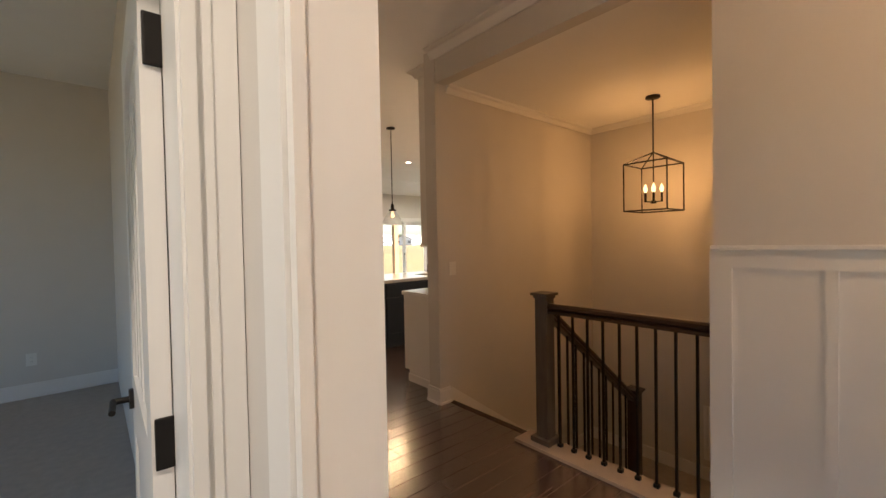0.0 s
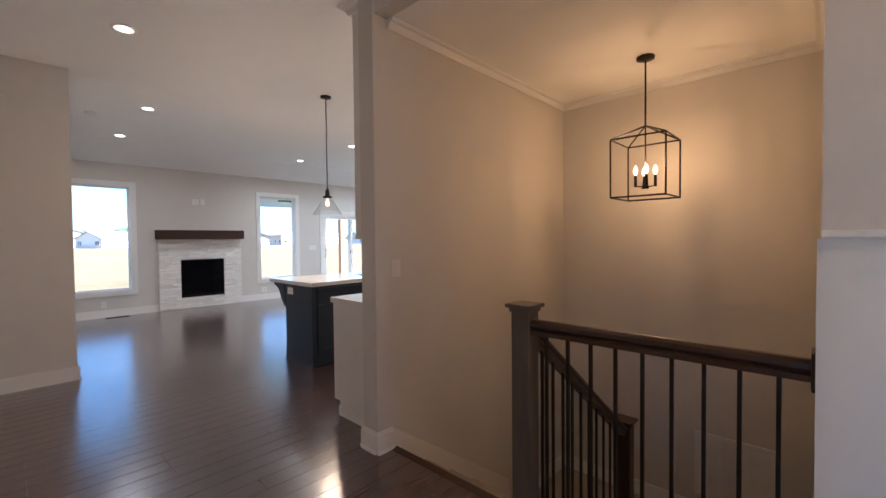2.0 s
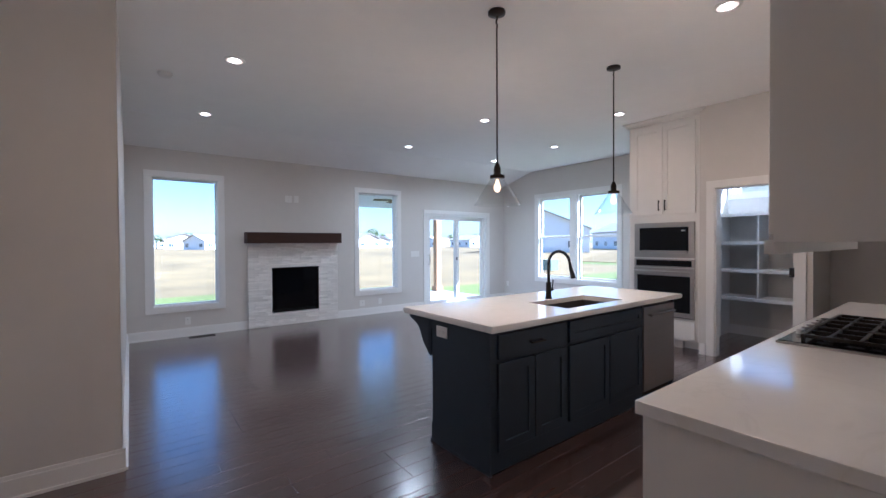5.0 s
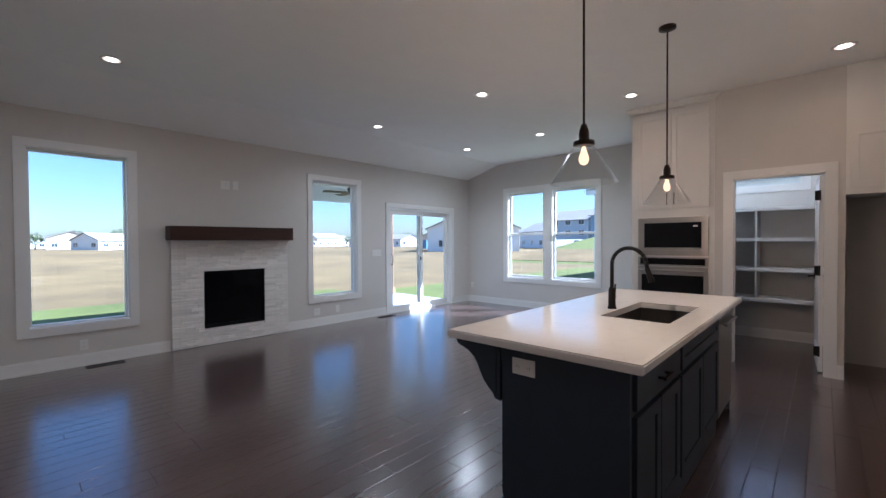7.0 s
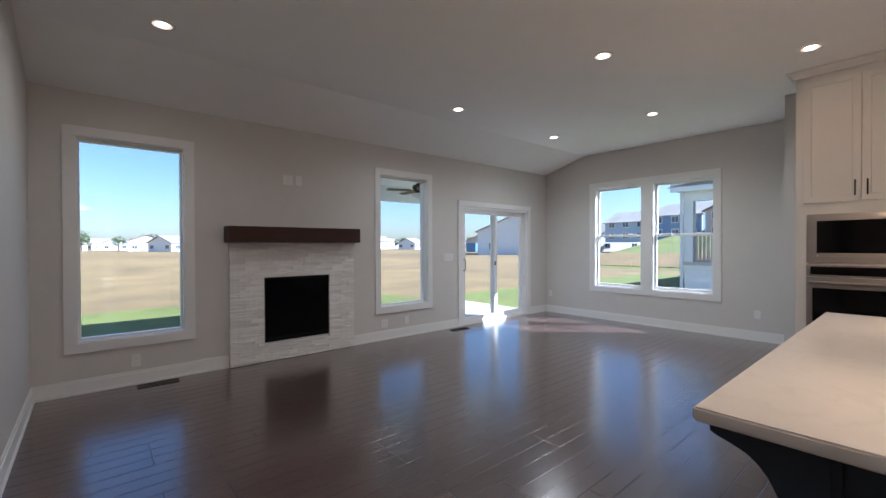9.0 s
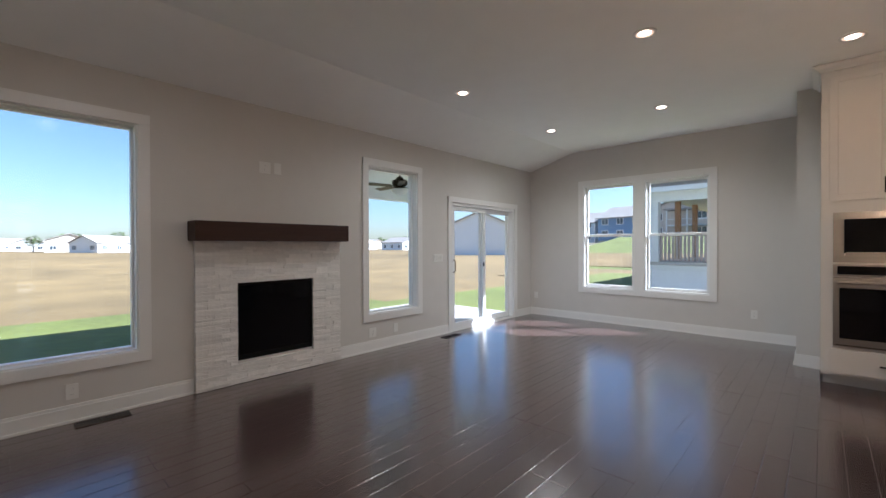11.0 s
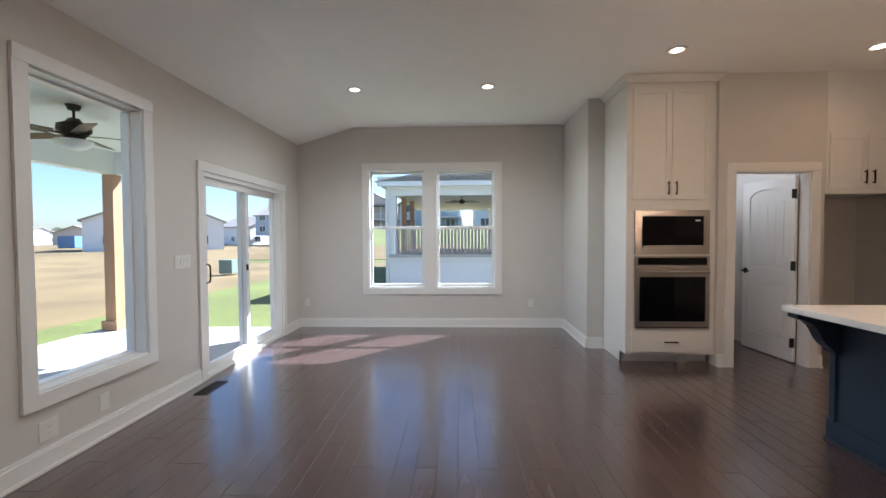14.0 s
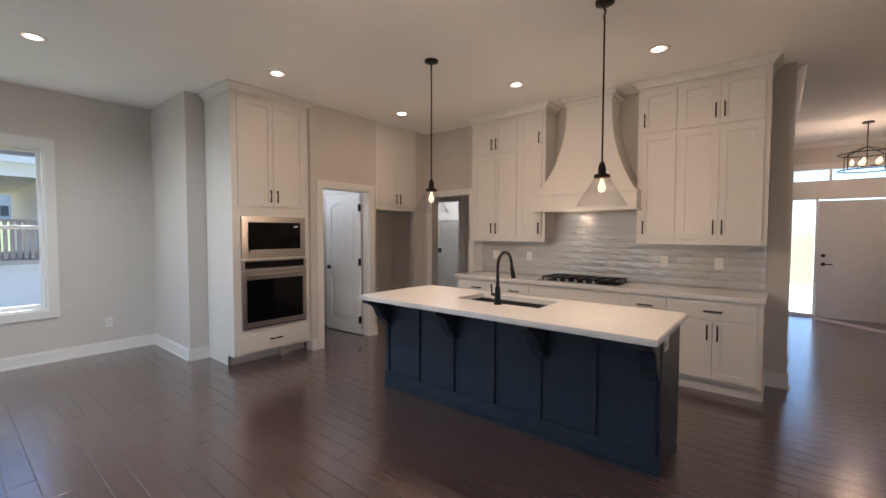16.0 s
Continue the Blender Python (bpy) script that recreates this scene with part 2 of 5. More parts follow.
structure("wall_pantry_back", wall_bm("y", 8.74, EX, 4.2, 6.24, 0, CH, (PANTRY_HOLE,)), M_WALL, "pantry back wall", "wall")
structure("wall_pantry_north", box(7.17, 8.74, 5.56, 5.66, 0, CH), M_WALL, "greige pantry side wall", "wall")
structure("wall_alcove_side", box(7.17, 8.74, 4.25, 4.36, 0, CH), M_WALL, "wall between pantry and fridge alcove", "wall")
structure("wall_alcove_back", box(7.85, 7.95, 3.19, 4.25, 0, CH), M_WALL, "greige fridge alcove back wall", "wall")
structure("wall_kitchen_south", wall_bm("x", SY, 3.19, 2.485, 7.95, -0.2, CH, ((6.17, 6.90, 0, 2.04),)), M_WALL, "greige wall between kitchen and staircase", "wall")
structure("wall_stair_north", box(2.60, 5.12, SY, 3.19, -2.6, -0.2), M_WALL, "stairwell wall below the floor", "wall")
structure("wall_stair_east", box(5.0, 5.12, 0.86, SY, -2.6, CH), M_WALL, "greige stairwell end wall", "wall")
structure("wall_stair_south", box(2.60, 5.12, 0.86, 0.99, -2.6, CH), M_WALL, "greige stairwell side wall", "wall")
structure("wall_foyer_east", box(SX, 2.60, -1.5, 0.99, -0.2, CH), M_WALL, "greige foyer wall above white wainscot", "wall")
structure("wall_south", wall_bm("x", -1.64, -1.5, -3.0, 2.60, -0.2, CH, ((0.80, 2.47, 0, 2.10), (0.80, 2.47, 2.38, 2.58))), M_WALL, "greige front wall with entry door and transom", "wall")
structure("header_stair", box(SX, 2.60, 0.99, SY, SCEIL, CH), M_WALL, "dropped header along the stair opening", "wall")

bm = bmesh.new()
prism(bm, [(-1.64, CH), (9.61, CH), (NY, 2.80), (NY, CH + 0.2), (-1.64, CH + 0.2)], "x", -3.2, EX)
structure("ceiling", bm, M_CEIL, "flat white ceiling sloping down at the window wall", "ceiling")
structure("ceiling_stair", box(2.60, 5.0, 0.99, SY, SCEIL, SCEIL + 0.1), M_CEIL, "lower white ceiling above the stairs", "ceiling")

# subfloor under the planks, with the stair opening left free
bm = bmesh.new()
bx(bm, 0.40, EX, 3.12, NY, -0.19, -0.006)
bx(bm, 0.44, 2.59, -1.5, 3.12, -0.19, -0.006)
bx(bm, 5.12, EX, 2.0, SY, -0.19, -0.006)
structure("floor", bm, M_GAP, "dark stained wood plank floor", "floor")
bm = box(-3.0, 0.435, -1.5, 6.3, -0.2, -0.003)
structure("floor_bedroom", bm, M_CARPET, "grey beige bedroom carpet", "floor")

# ---- side rooms that close the place ----
structure("wall_vestibule_north", wall_bm("x", 1.14, 1.27, -3.0, 0.435, 0, CH, ((-0.44, 0.346, 0, 2.04),)), M_WALL, "greige wall with the bedroom door", "wall")
structure("wall_bedroom_north", box(-3.0, 0.40, 5.85, 6.0, 0, CH), M_WALL, "greige bedroom wall", "wall")
# Out of view; both openings are added and oversized to brighten bedroom and vestibule.
structure("wall_bedroom_west", wall_bm("y", -3.14, -3.0, -1.5, 6.0, 0, CH, ((1.4, 5.6, 0.4, 2.7), (-1.4, 1.0, 0.3, 2.7))), M_WALL, "unseen outer wall, wide openings added to let daylight in", "wall")
structure("wall_laundry_south", box(5.12, EX, 1.2, 1.3, -0.2, CH), M_WALL, "light laundry wall", "wall")
structure("floor_laundry", box(5.12, EX, 1.3, 2.0, -0.2, -0.004), M_GAP, "laundry floor", "floor")


# ---- trim ----
def run(name, pts, label, category="trim"):
    bm = bmesh.new()
    for p in pts:
        bx(bm, *p)
    return structure(name, bm, M_TRIM, label, category)


BH, BT = 0.135, 0.016


def base_piece(bm, axis, face, a0, a1, side):
    """Baseboard with a stepped top and shoe; side: +1 or -1, the way it stands off the wall."""
    for t, z0, z1 in ((BT, 0.0, BH - 0.022), (BT * 0.6, BH - 0.022, BH), (BT + 0.012, 0.0, 0.018)):
        f = sorted((face, face + side * t))
        bx(bm, *((a0, a1, *f) if axis == "x" else (*f, a0, a1)), z0, z1)


bm = bmesh.new()
for axis, face, a0, a1, side in (("x", NY, 1.37, 2.945, -1), ("x", NY, 4.495, 6.45, -1), ("x", NY, 8.40, EX, -1), ("y", EX, 6.44, NY, -1), ("x", 6.44, 7.76, EX, 1), ("y", 7.76, 6.245, 6.44, -1),
        ("y", 1.37, 6.386, NY, 1), ("x", 6.402, WX, 1.386, -1), ("y", 7.05, 5.245, 5.315, -1), ("y", 7.05, 4.25, 4.30, -1), ("y", 2.485, SY, 3.19, -1), ("x", SY, 2.469, 2.60, -1), ("x", 3.19, 2.469, 2.655, 1),
        ("x", 5.85, -3.0, 0.40, -1), ("x", 3.19, 5.93, 6.07, 1), ("x", 1.3, 5.12, EX, 1), ("y", 8.74, 4.4, 6.2, -1)):
    base_piece(bm, axis, face, a0, a1, side)
structure("baseboard", bm, M_TRIM, "white stepped baseboard along the walls", "baseboard")


def casing(axis, face, side, hole, sill=True, w=0.088, t=0.02):
    a0, a1, z0, z1 = hole
    bm = bmesh.new()
    f = sorted((face, face + side * t))
    f2 = sorted((face, face + side * (t + 0.006)))

    def put(p, q, r, u, ff):
        bx(bm, *((p, q, *ff) if axis == "x" else (*ff, p, q)), r, u)
    put(a0 - w, a0, z0 - (w if sill else 0), z1, f), put(a1, a1 + w, z0 - (w if sill else 0), z1, f)
    put(a0 - w, a1 + w, z1, z1 + w, f2)
    if sill:
        put(a0, a1, z0 - w, z0, f)
    return bm


structure("trim_window_a", casing("x", NY, -1, HOLE_A), M_TRIM, "white flat window casing", "trim")
structure("trim_window_b", casing("x", NY, -1, HOLE_B), M_TRIM, "white flat window casing", "trim")
structure("trim_slider", casing("x", NY, -1, HOLE_S, sill=False), M_TRIM, "white flat casing of the sliding door", "trim")
bm = casing("y", EX, -1, (HOLE_E2[0], HOLE_E1[1], HOLE_E1[2], HOLE_E1[3]))
bx(bm, EX - 0.02, EX, HOLE_E2[1], HOLE_E1[0], HOLE_E1[2], HOLE_E1[3])
structure("trim_window_east", bm, M_TRIM, "white flat casing of the double window", "trim")
structure("trim_pantry", casing("y", 7.05, -1, (4.39, 5.15, 0, 2.04), sill=False), M_TRIM, "white pantry door casing", "trim")
structure("trim_laundry", casing("x", 3.19, 1, (6.17, 6.90, 0, 2.04), sill=False), M_TRIM, "white doorway casing", "trim")
run("trim_jamb_foyer", [(0.426, 0.558, 0.854, 0.870, 0, 2.10), (0.547, 0.563, 0.872, 0.962, 0, 2.20), (0.419, 0.435, 0.872, 0.962, 0, 2.20), (0.547, 0.563, -0.39, -0.30, 0, 2.20), (0.547, 0.567, -0.39, 0.962, 2.12, 2.21), (0.426, 0.558, -0.30, 0.854, 2.10, 2.12), (0.426, 0.445, 0.849, 0.854, 0, 2.10)], "white cased opening to the foyer")
run("trim_bedroom_door", [(0.346, 0.433, 1.120, 1.14, 0, 2.13), (0.346, 0.368, 1.110, 1.120, 0, 2.13), (0.378, 0.392, 1.116, 1.120, 0, 2.12), (0.3415, 0.350, 1.125, 1.284, 0, 2.04), (-0.53, -0.44, 1.120, 1.14, 0, 2.13), (-0.53, 0.433, 1.118, 1.14, 2.04, 2.13), (-0.44, -0.42, 1.135, 1.272, 0, 2.04)], "white bedroom door casing and jamb")


def crown_bm(bm, axis, face, a0, a1, side, z):
    s = 0.085 if z == CH else 0.06
    prof = [(0, 0), (0, -s), (0.012, -s), (0.02, -s * 0.8), (s * 0.55, -s * 0.32), (s * 0.85, -0.02), (s, -0.012), (s, 0)]
    pts = [(face + side * u, z + v) for u, v in prof]
    prism(bm, pts, axis, a0, a1)


bm = bmesh.new()
for axis, face, a0, a1, side, z in (("y", SX, -1.5, 3.10, -1, CH), ("y", WX, -1.5, 6.402, 1, CH), ("x", -1.5, WX, SX, 1, CH), ("x", SY, 2.60, 5.0, -1, SCEIL), ("y", 5.0, 0.99, SY, -1, SCEIL), ("x", 0.99, 2.60, 5.0, 1, SCEIL)):
    crown_bm(bm, axis, face, a0, a1, side, z)
structure("trim_crown", bm, M_TRIM, "white crown moulding round foyer and stairs", "trim")

# board and batten, both foyer walls
def wainscot(face, side, a0, a1, top, step, first):
    bm = bmesh.new()

    def put(t0, t1, p, q, z0, z1, bev=0.0):
        bx(bm, *sorted((face + side * t0, face + side * t1)), p, q, z0, z1, bevel=bev)
    put(0, 0.006, a0, a1, 0, top)
    put(0.006, 0.024, a0, a1, top - 0.085, top)
    put(0, 0.050, a0 - 0.0, a1, top, top + 0.020, 0.004)
    put(0.006, 0.030, a0, a1, 0, 0.16)
    put(0.030, 0.040, a0, a1, 0, 0.02)
    y, wd = first, 0.08
    while y > a0 + 0.02:
        put(0.006, 0.024, max(y - wd, a0), min(y, a1), 0.16, top - 0.085)
        y -= step if wd < 0.05 else 0.08 + step - 0.04
        wd = 0.04
    return bm


structure("trim_wainscot_east", wainscot(SX, -1, -1.5, 0.99, 1.350, 0.358, 0.99), M_TRIM, "white board and batten panelling", "trim")
structure("trim_wainscot_west", wainscot(WX, 1, 1.50, 6.385, 1.335, 0.37, 6.385), M_TRIM, "white board and batten panelling", "trim")
run("trim_wall_corner", [(SX - 0.022, 2.60, 0.99, 1.0, 0, 1.345)], "white trim on the end of the wainscot wall")


# ---- windows and sliding door ----
def pane(bm_args, parent):
    g = part("pane", box(*bm_args), M_GLASS, parent)
    g.visible_shadow = False
    return g


def fixed_window(n, hole):
    a0, a1, z0, z1 = hole
    w = tagged(new("window_%d" % n), "tall white vinyl picture window in a deep jamb", "window", kind="structure")
    bm = bmesh.new()
    y0 = NY
    for p in ((a0, a0 + 0.012), (a1 - 0.012, a1)):
        bx(bm, *p, y0, y0 + 0.10, z0, z1)
    bx(bm, a0 + 0.012, a1 - 0.012, y0, y0 + 0.10, z1 - 0.012, z1), bx(bm, a0 + 0.012, a1 - 0.012, y0, y0 + 0.10, z0, z0 + 0.012)
    part("window_jamb", bm, M_TRIM, w)
    bm = bmesh.new()
    f, b = 0.030, 0.004
    for x0, x1, zz0, zz1 in ((a0 + 0.012, a0 + f, z0 + 0.012, z1 - 0.012), (a1 - f, a1 - 0.012, z0 + 0.012, z1 - 0.012), (a0 + f, a1 - f, z0 + 0.012, z0 + f), (a0 + f, a1 - f, z1 - f, z1 - 0.012)):
        bx(bm, x0, x1, y0 + 0.085, y0 + 0.15, zz0, zz1, bevel=b)
    part("window_frame", bm, M_VINYL, w)
    pane((a0 + f - 0.004, a1 - f + 0.004, y0 + 0.118, y0 + 0.122, z0 + f - 0.004, z1 - f + 0.004), w)


fixed_window(1, HOLE_A)
fixed_window(2, HOLE_B)


def hung_window(n, hole):
    a0, a1, z0, z1 = hole
    w = tagged(new("window_%d" % n), "white vinyl single-hung window with two sashes", "window", kind="structure")
    bm = bmesh.new()
    X = EX
    for p, q, r, u in ((a0, a0 + 0.02, z0, z1), (a1 - 0.02, a1, z0, z1), (a0 + 0.02, a1 - 0.02, z1 - 0.02, z1), (a0 + 0.02, a1 - 0.02, z0, z0 + 0.02)):
        bx(bm, X + 0.0, X + 0.13, p, q, r, u)
    part("window_frame", bm, M_VINYL, w)
    zm = (z0 + z1) / 2 + 0.015
    for nm, xx, r0, r1 in (("upper_sash", X + 0.095, zm - 0.02, z1 - 0.02), ("lower_sash", X + 0.06, z0 + 0.02, zm + 0.02)):
        bm = bmesh.new()
        for p, q, r, u in ((a0 + 0.02, a0 + 0.055, r0, r1), (a1 - 0.055, a1 - 0.02, r0, r1), (a0 + 0.055, a1 - 0.055, r0, r0 + 0.045), (a0 + 0.055, a1 - 0.055, r1 - 0.04, r1)):
            bx(bm, xx, xx + 0.03, p, q, r, u, bevel=0.004)
        sash = part(nm, bm, M_VINYL, w)
        pane((xx + 0.013, xx + 0.017, a0 + 0.052, a1 - 0.052, r0 + 0.041, r1 - 0.036), sash)
    for yy in (a0 + 0.25, a1 - 0.25):
        part("sash_lock", box(X + 0.045, X + 0.07, yy - 0.03, yy + 0.03, zm + 0.02, zm + 0.032, bevel=0.004), M_VINYL, w)


hung_window(3, HOLE_E1)
hung_window(4, HOLE_E2)

a0, a1, z0, z1 = HOLE_S
sd = tagged(new("door_1"), "white vinyl sliding glass patio door, closed", "sliding door", kind="structure")
bm = bmesh.new()
for p in ((a0, a0 + 0.04, NY + 0.0, NY + 0.15, 0.0, z1), (a1 - 0.04, a1, NY, NY + 0.15, 0.0, z1), (a0 + 0.04, a1 - 0.04, NY, NY + 0.15, z1 - 0.045, z1), (a0 + 0.04, a1 - 0.04, NY + 0.01, NY + 0.16, 0.0, 0.035)):
    bx(bm, *p)
part("door_frame", bm, M_VINYL, sd)
mid = (a0 + a1) / 2
for nm, p, q, yy in (("sliding_panel", a0 + 0.04, mid + 0.04, NY + 0.03), ("fixed_panel", mid - 0.04, a1 - 0.04, NY + 0.085)):
    bm = bmesh.new()
    for x0, x1, r, u in ((p, p + 0.07, 0.036, z1 - 0.046), (q - 0.07, q, 0.036, z1 - 0.046), (p + 0.07, q - 0.07, 0.036, 0.12), (p + 0.07, q - 0.07, z1 - 0.12, z1 - 0.046)):
        bx(bm, x0, x1, yy, yy + 0.045, r, u, bevel=0.004)
    pn = part(nm, bm, M_VINYL, sd)
    pane((p + 0.066, q - 0.066, yy + 0.020, yy + 0.024, 0.116, z1 - 0.116), pn)
hb = bmesh.new()
for aa, bb in (((0, 0, 0), (0, -0.045, 0.02)), ((0, -0.045, 0.02), (0, -0.05, 0.1)), ((0, -0.05, 0.1), (0, -0.045, 0.18)), ((0, -0.045, 0.18), (0, 0, 0.2))):
    rod(hb, Vector(aa) + Vector((a0 + 0.075, NY + 0.03, 0.93)), Vector(bb) + Vector((a0 + 0.075, NY + 0.03, 0.93)), 0.008)
part("handle", hb, M_BRONZE, sd, "dark bronze pull handle")
part("latch", box(mid - 0.035, mid - 0.015, NY + 0.012, NY + 0.03, 1.0, 1.07, bevel=0.003), M_IRON, sd, "small black latch")


# ---- doors with panels ----
def panel_leaf(w, h, t, arch=True):
    """Two-panel door leaf: w along x from the hinge, t thick along y, panels on both faces."""
    bm = bx(bmesh.new(), 0, w, 0.011, t - 0.011, 0.012, h)
    for y0, y1 in ((0, 0.011), (t - 0.011, t)):
        s, lock = 0.11, 0.92
        for x0, x1, z0, z1 in ((0, s, 0.012, h), (w - s, w, 0.012, h), (s, w - s, 0.012, 0.22), (s, w - s, lock - 0.09, lock + 0.09), (s, w - s, h - 0.11, h)):
            bx(bm, x0, x1, y0, y1, z0, z1)
        k = 10
        if arch:
            pts = [(s, h - 0.11), (w - s, h - 0.11)]
            c = w / 2
            arc = [(c + (w / 2 - s) * math.cos(math.pi * j / k), h - 0.21 + 0.10 * math.sin(math.pi * j / k)) for j in range(k + 1)]
            for (xa, za), (xb, zb) in zip(arc, arc[1:]):
                prism(bm, [(xa, za), (xb, zb), (xb, h - 0.11), (xa, h - 0.11)], "y", y0, y1)
        inner = (s + 0.035, w - s - 0.035)
        bx(bm, *inner, y0 if y0 else 0.005, y1 if y0 == 0 else t - 0.005, 0.255, lock - 0.125)
        bx(bm, *inner, y0 if y0 else 0.005, y1 if y0 == 0 else t - 0.005, lock + 0.125, h - 0.255)
        n = 4
        for j in range(1, n):
            gx = inner[0] + (inner[1] - inner[0]) * j / n
            bx(bm, gx - 0.004, gx + 0.004, (y0 if y0 else 0.002), (y1 if y0 == 0 else t - 0.002), lock + 0.125, h - 0.255)
    return bm


def lever(parent, x, z, y, side):
    bm = bmesh.new()
    rod(bm, (x, y, z), (x, y + side * 0.012, z), 0.032, 20)
    rod(bm, (x, y, z), (x, y + side * 0.055, z), 0.010)
    rod(bm, (x, y + side * 0.052, z), (x - 0.11 if x > 0 else x + 0.11, y + side * 0.056, z), 0.009)
    part("lever_handle", bm, M_IRON, parent, "black lever handle")


def hinges(parent, zs, x=0.0, y=0.0):
    for z in zs:
        bm = bx(bmesh.new(), x - 0.004, x + 0.002, y - 0.004, y + 0.034, z - 0.05, z + 0.05, bevel=0.002)
        rod(bm, (x - 0.006, y - 0.006, z - 0.052), (x - 0.006, y - 0.006, z + 0.052), 0.008)
        part("hinge", bm, M_IRON, parent, "black door hinge")


d = thing("pantry_door", pose(7.185, 4.405, 0, 0, 0, 3), "white two-panel arched pantry door, standing open", "door")
leaf = part("leaf", panel_leaf(0.74, 2.02, 0.035), M_TRIM, d)
lever(d, 0.68, 0.95, 0.035, 1)
lever(d, 0.68, 0.95, 0.0, -1)
hinges(d, (0.22, 1.05, 1.82), y=0.035)
run("trim_pantry_jamb", [(7.05, 7.17, 4.39, 4.402, 0, 2.03), (7.05, 7.17, 5.138, 5.15, 0, 2.03), (7.05, 7.17, 4.402, 5.138, 2.028, 2.04)], "white pantry door jamb")
d = thing("bedroom_door", pose(0.340, 1.290, 0, 0, 0, 89), "white bedroom door standing open on black hinges", "door")
part("leaf", panel_leaf(0.76, 2.02, 0.035), M_TRIM, d)
lever(d, 0.69, 0.93, 0.035, 1)
lever(d, 0.69, 0.93, 0.0, -1)
for z in (0.25, 1.035, 1.81):
    b2 = bx(bmesh.new(), -0.008, 0.001, -0.012, 0.030, z - 0.05, z + 0.05, bevel=0.004)
    rod(b2, (-0.010, -0.014, z - 0.052), (-0.010, -0.014, z + 0.052), 0.008)
    part("hinge", b2, M_IRON, d, "black door hinge")


# ---- cabinets ----
def shaker(bm, x0, x1, z0, z1, y=-0.02, rail=0.058):
    """A shaker front standing from y to y + 0.02, its middle sunk by 9 mm; one closed shape."""
    def loop(q, yy):
        return [bm.verts.new(p) for p in ((x0 + q, yy, z0 + q), (x1 - q, yy, z0 + q), (x1 - q, yy, z1 - q), (x0 + q, yy, z1 - q))]
    rings = [loop(0, y + 0.02), loop(0, y + 0.0015), loop(0.0015, y), loop(rail, y), loop(rail + 0.002, y + 0.009)]
    for r0, r1 in zip(rings, rings[1:]):
        for k in range(4):
            bm.faces.new((r0[k], r0[(k + 1) % 4], r1[(k + 1) % 4], r1[k]))
    bm.faces.new(rings[0]), bm.faces.new(rings[-1])
    return bm


def slab_front(bm, x0, x1, z0, z1, y=-0.02):
    return bx(bm, x0, x1, y, y + 0.02, z0, z1, bevel=0.003)


def pull(parent, x, z, y=-0.02, vertical=True, ln=0.13):
    bm = bmesh.new()
    u = Vector((0, 0, 1)) if vertical else Vector((1, 0, 0))
    c = Vector((x, y - 0.028, z))
    w = 0.006
    e = u * (ln / 2)
    lo, hi = c - e, c + e
    bx(bm, min(lo.x, hi.x) - w, max(lo.x, hi.x) + w, c.y - 0.005, c.y + 0.005, min(lo.z, hi.z) - w, max(lo.z, hi.z) + w, bevel=0.002)
    for p in (c - e * 0.85, c + e * 0.85):
        bx(bm, p.x - 0.005, p.x + 0.005, c.y, y, p.z - 0.005, p.z + 0.005)
    part("handle", bm, M_BRONZE, parent, "dark bronze bar pull")


def front(parent, kind, x0, x1, z0, z1, mt, handle=None, drawer=False):
    bm = bmesh.new()
    (slab_front if drawer else shaker)(bm, x0, x1, z0, z1)
    ob = part("drawer_front" if drawer else "door", bm, mt, parent)
    if handle:
        pull(ob, *handle[:2], vertical=handle[2])
    return ob


def cabinet_crown(bm, x0, x1, d, z, s=0.07):
    """Crown round the front and both ends of a cabinet whose front is y = 0 and depth d."""
    prof = [(0, -s), (0.012, -s), (0.03, -s * 0.55), (s * 0.8, -0.02), (s, -0.012), (s, 0), (0, 0)]
    loops = [[(x0 - u, d, z + v), (x0 - u, -u - 0.02, z + v), (x1 + u, -u - 0.02, z + v), (x1 + u, d, z + v)] for u, v in prof]
    rings = [[bm.verts.new(p) for p in lp] for lp in loops]
    for a, b in zip(rings, rings[1:]):
        for j in range(3):
            bm.faces.new((a[j], a[j + 1], b[j + 1], b[j]))
    return bm


def upper_unit(m, w, flip):
    """Two tiers of shaker doors: a pair and a single door; flip puts the single door first."""
    c = thing("upper_cabinet", m, "white shaker wall cabinet with small doors over tall doors", "cabinet", "kitchen wall cabinets")
    h0, h1, hs = 1.39, 2.98, 2.50
    part("body", bx(bmesh.new(), 0, w, 0, 0.303, h0, CH - 0.004), M_CAB, c)
    part("crown", cabinet_crown(bmesh.new(), 0, w, 0.303, CH - 0.003), M_CAB, c)
    part("light_rail", bx(bmesh.new(), 0, w, -0.018, 0.0, h0 - 0.03, h0 + 0.005), M_CAB, c)
    sg = 0.36
    cols = [(0.04, sg, "single"), (sg + 0.03, w - 0.04, "pair")] if flip else [(0.04, w - sg - 0.03, "pair"), (w - sg, w - 0.04, "single")]
    for x0, x1, kd in cols:
        for z0, z1, hz in ((h0 + 0.02, hs - 0.012, h0 + 0.14), (hs + 0.012, h1 - 0.04, hs + 0.14)):
            if kd == "single":
                front(c, "door", x0, x1, z0, z1, M_CAB, ((x1 - 0.03) if not flip else (x0 + 0.03), hz, True))
            else:
                mx = (x0 + x1) / 2
                front(c, "door", x0, mx - 0.002, z0, z1, M_CAB, (mx - 0.035, hz, True))
                front(c, "door", mx + 0.002, x1, z0, z1, M_CAB, (mx + 0.035, hz, True))
    return c


# facing +y: local x runs to -x
upper_unit(pose(3.76, 3.495, 0, 0, 0, 180), 1.105, True)
upper_unit(pose(5.905, 3.495, 0, 0, 0, 180), 1.09, False)


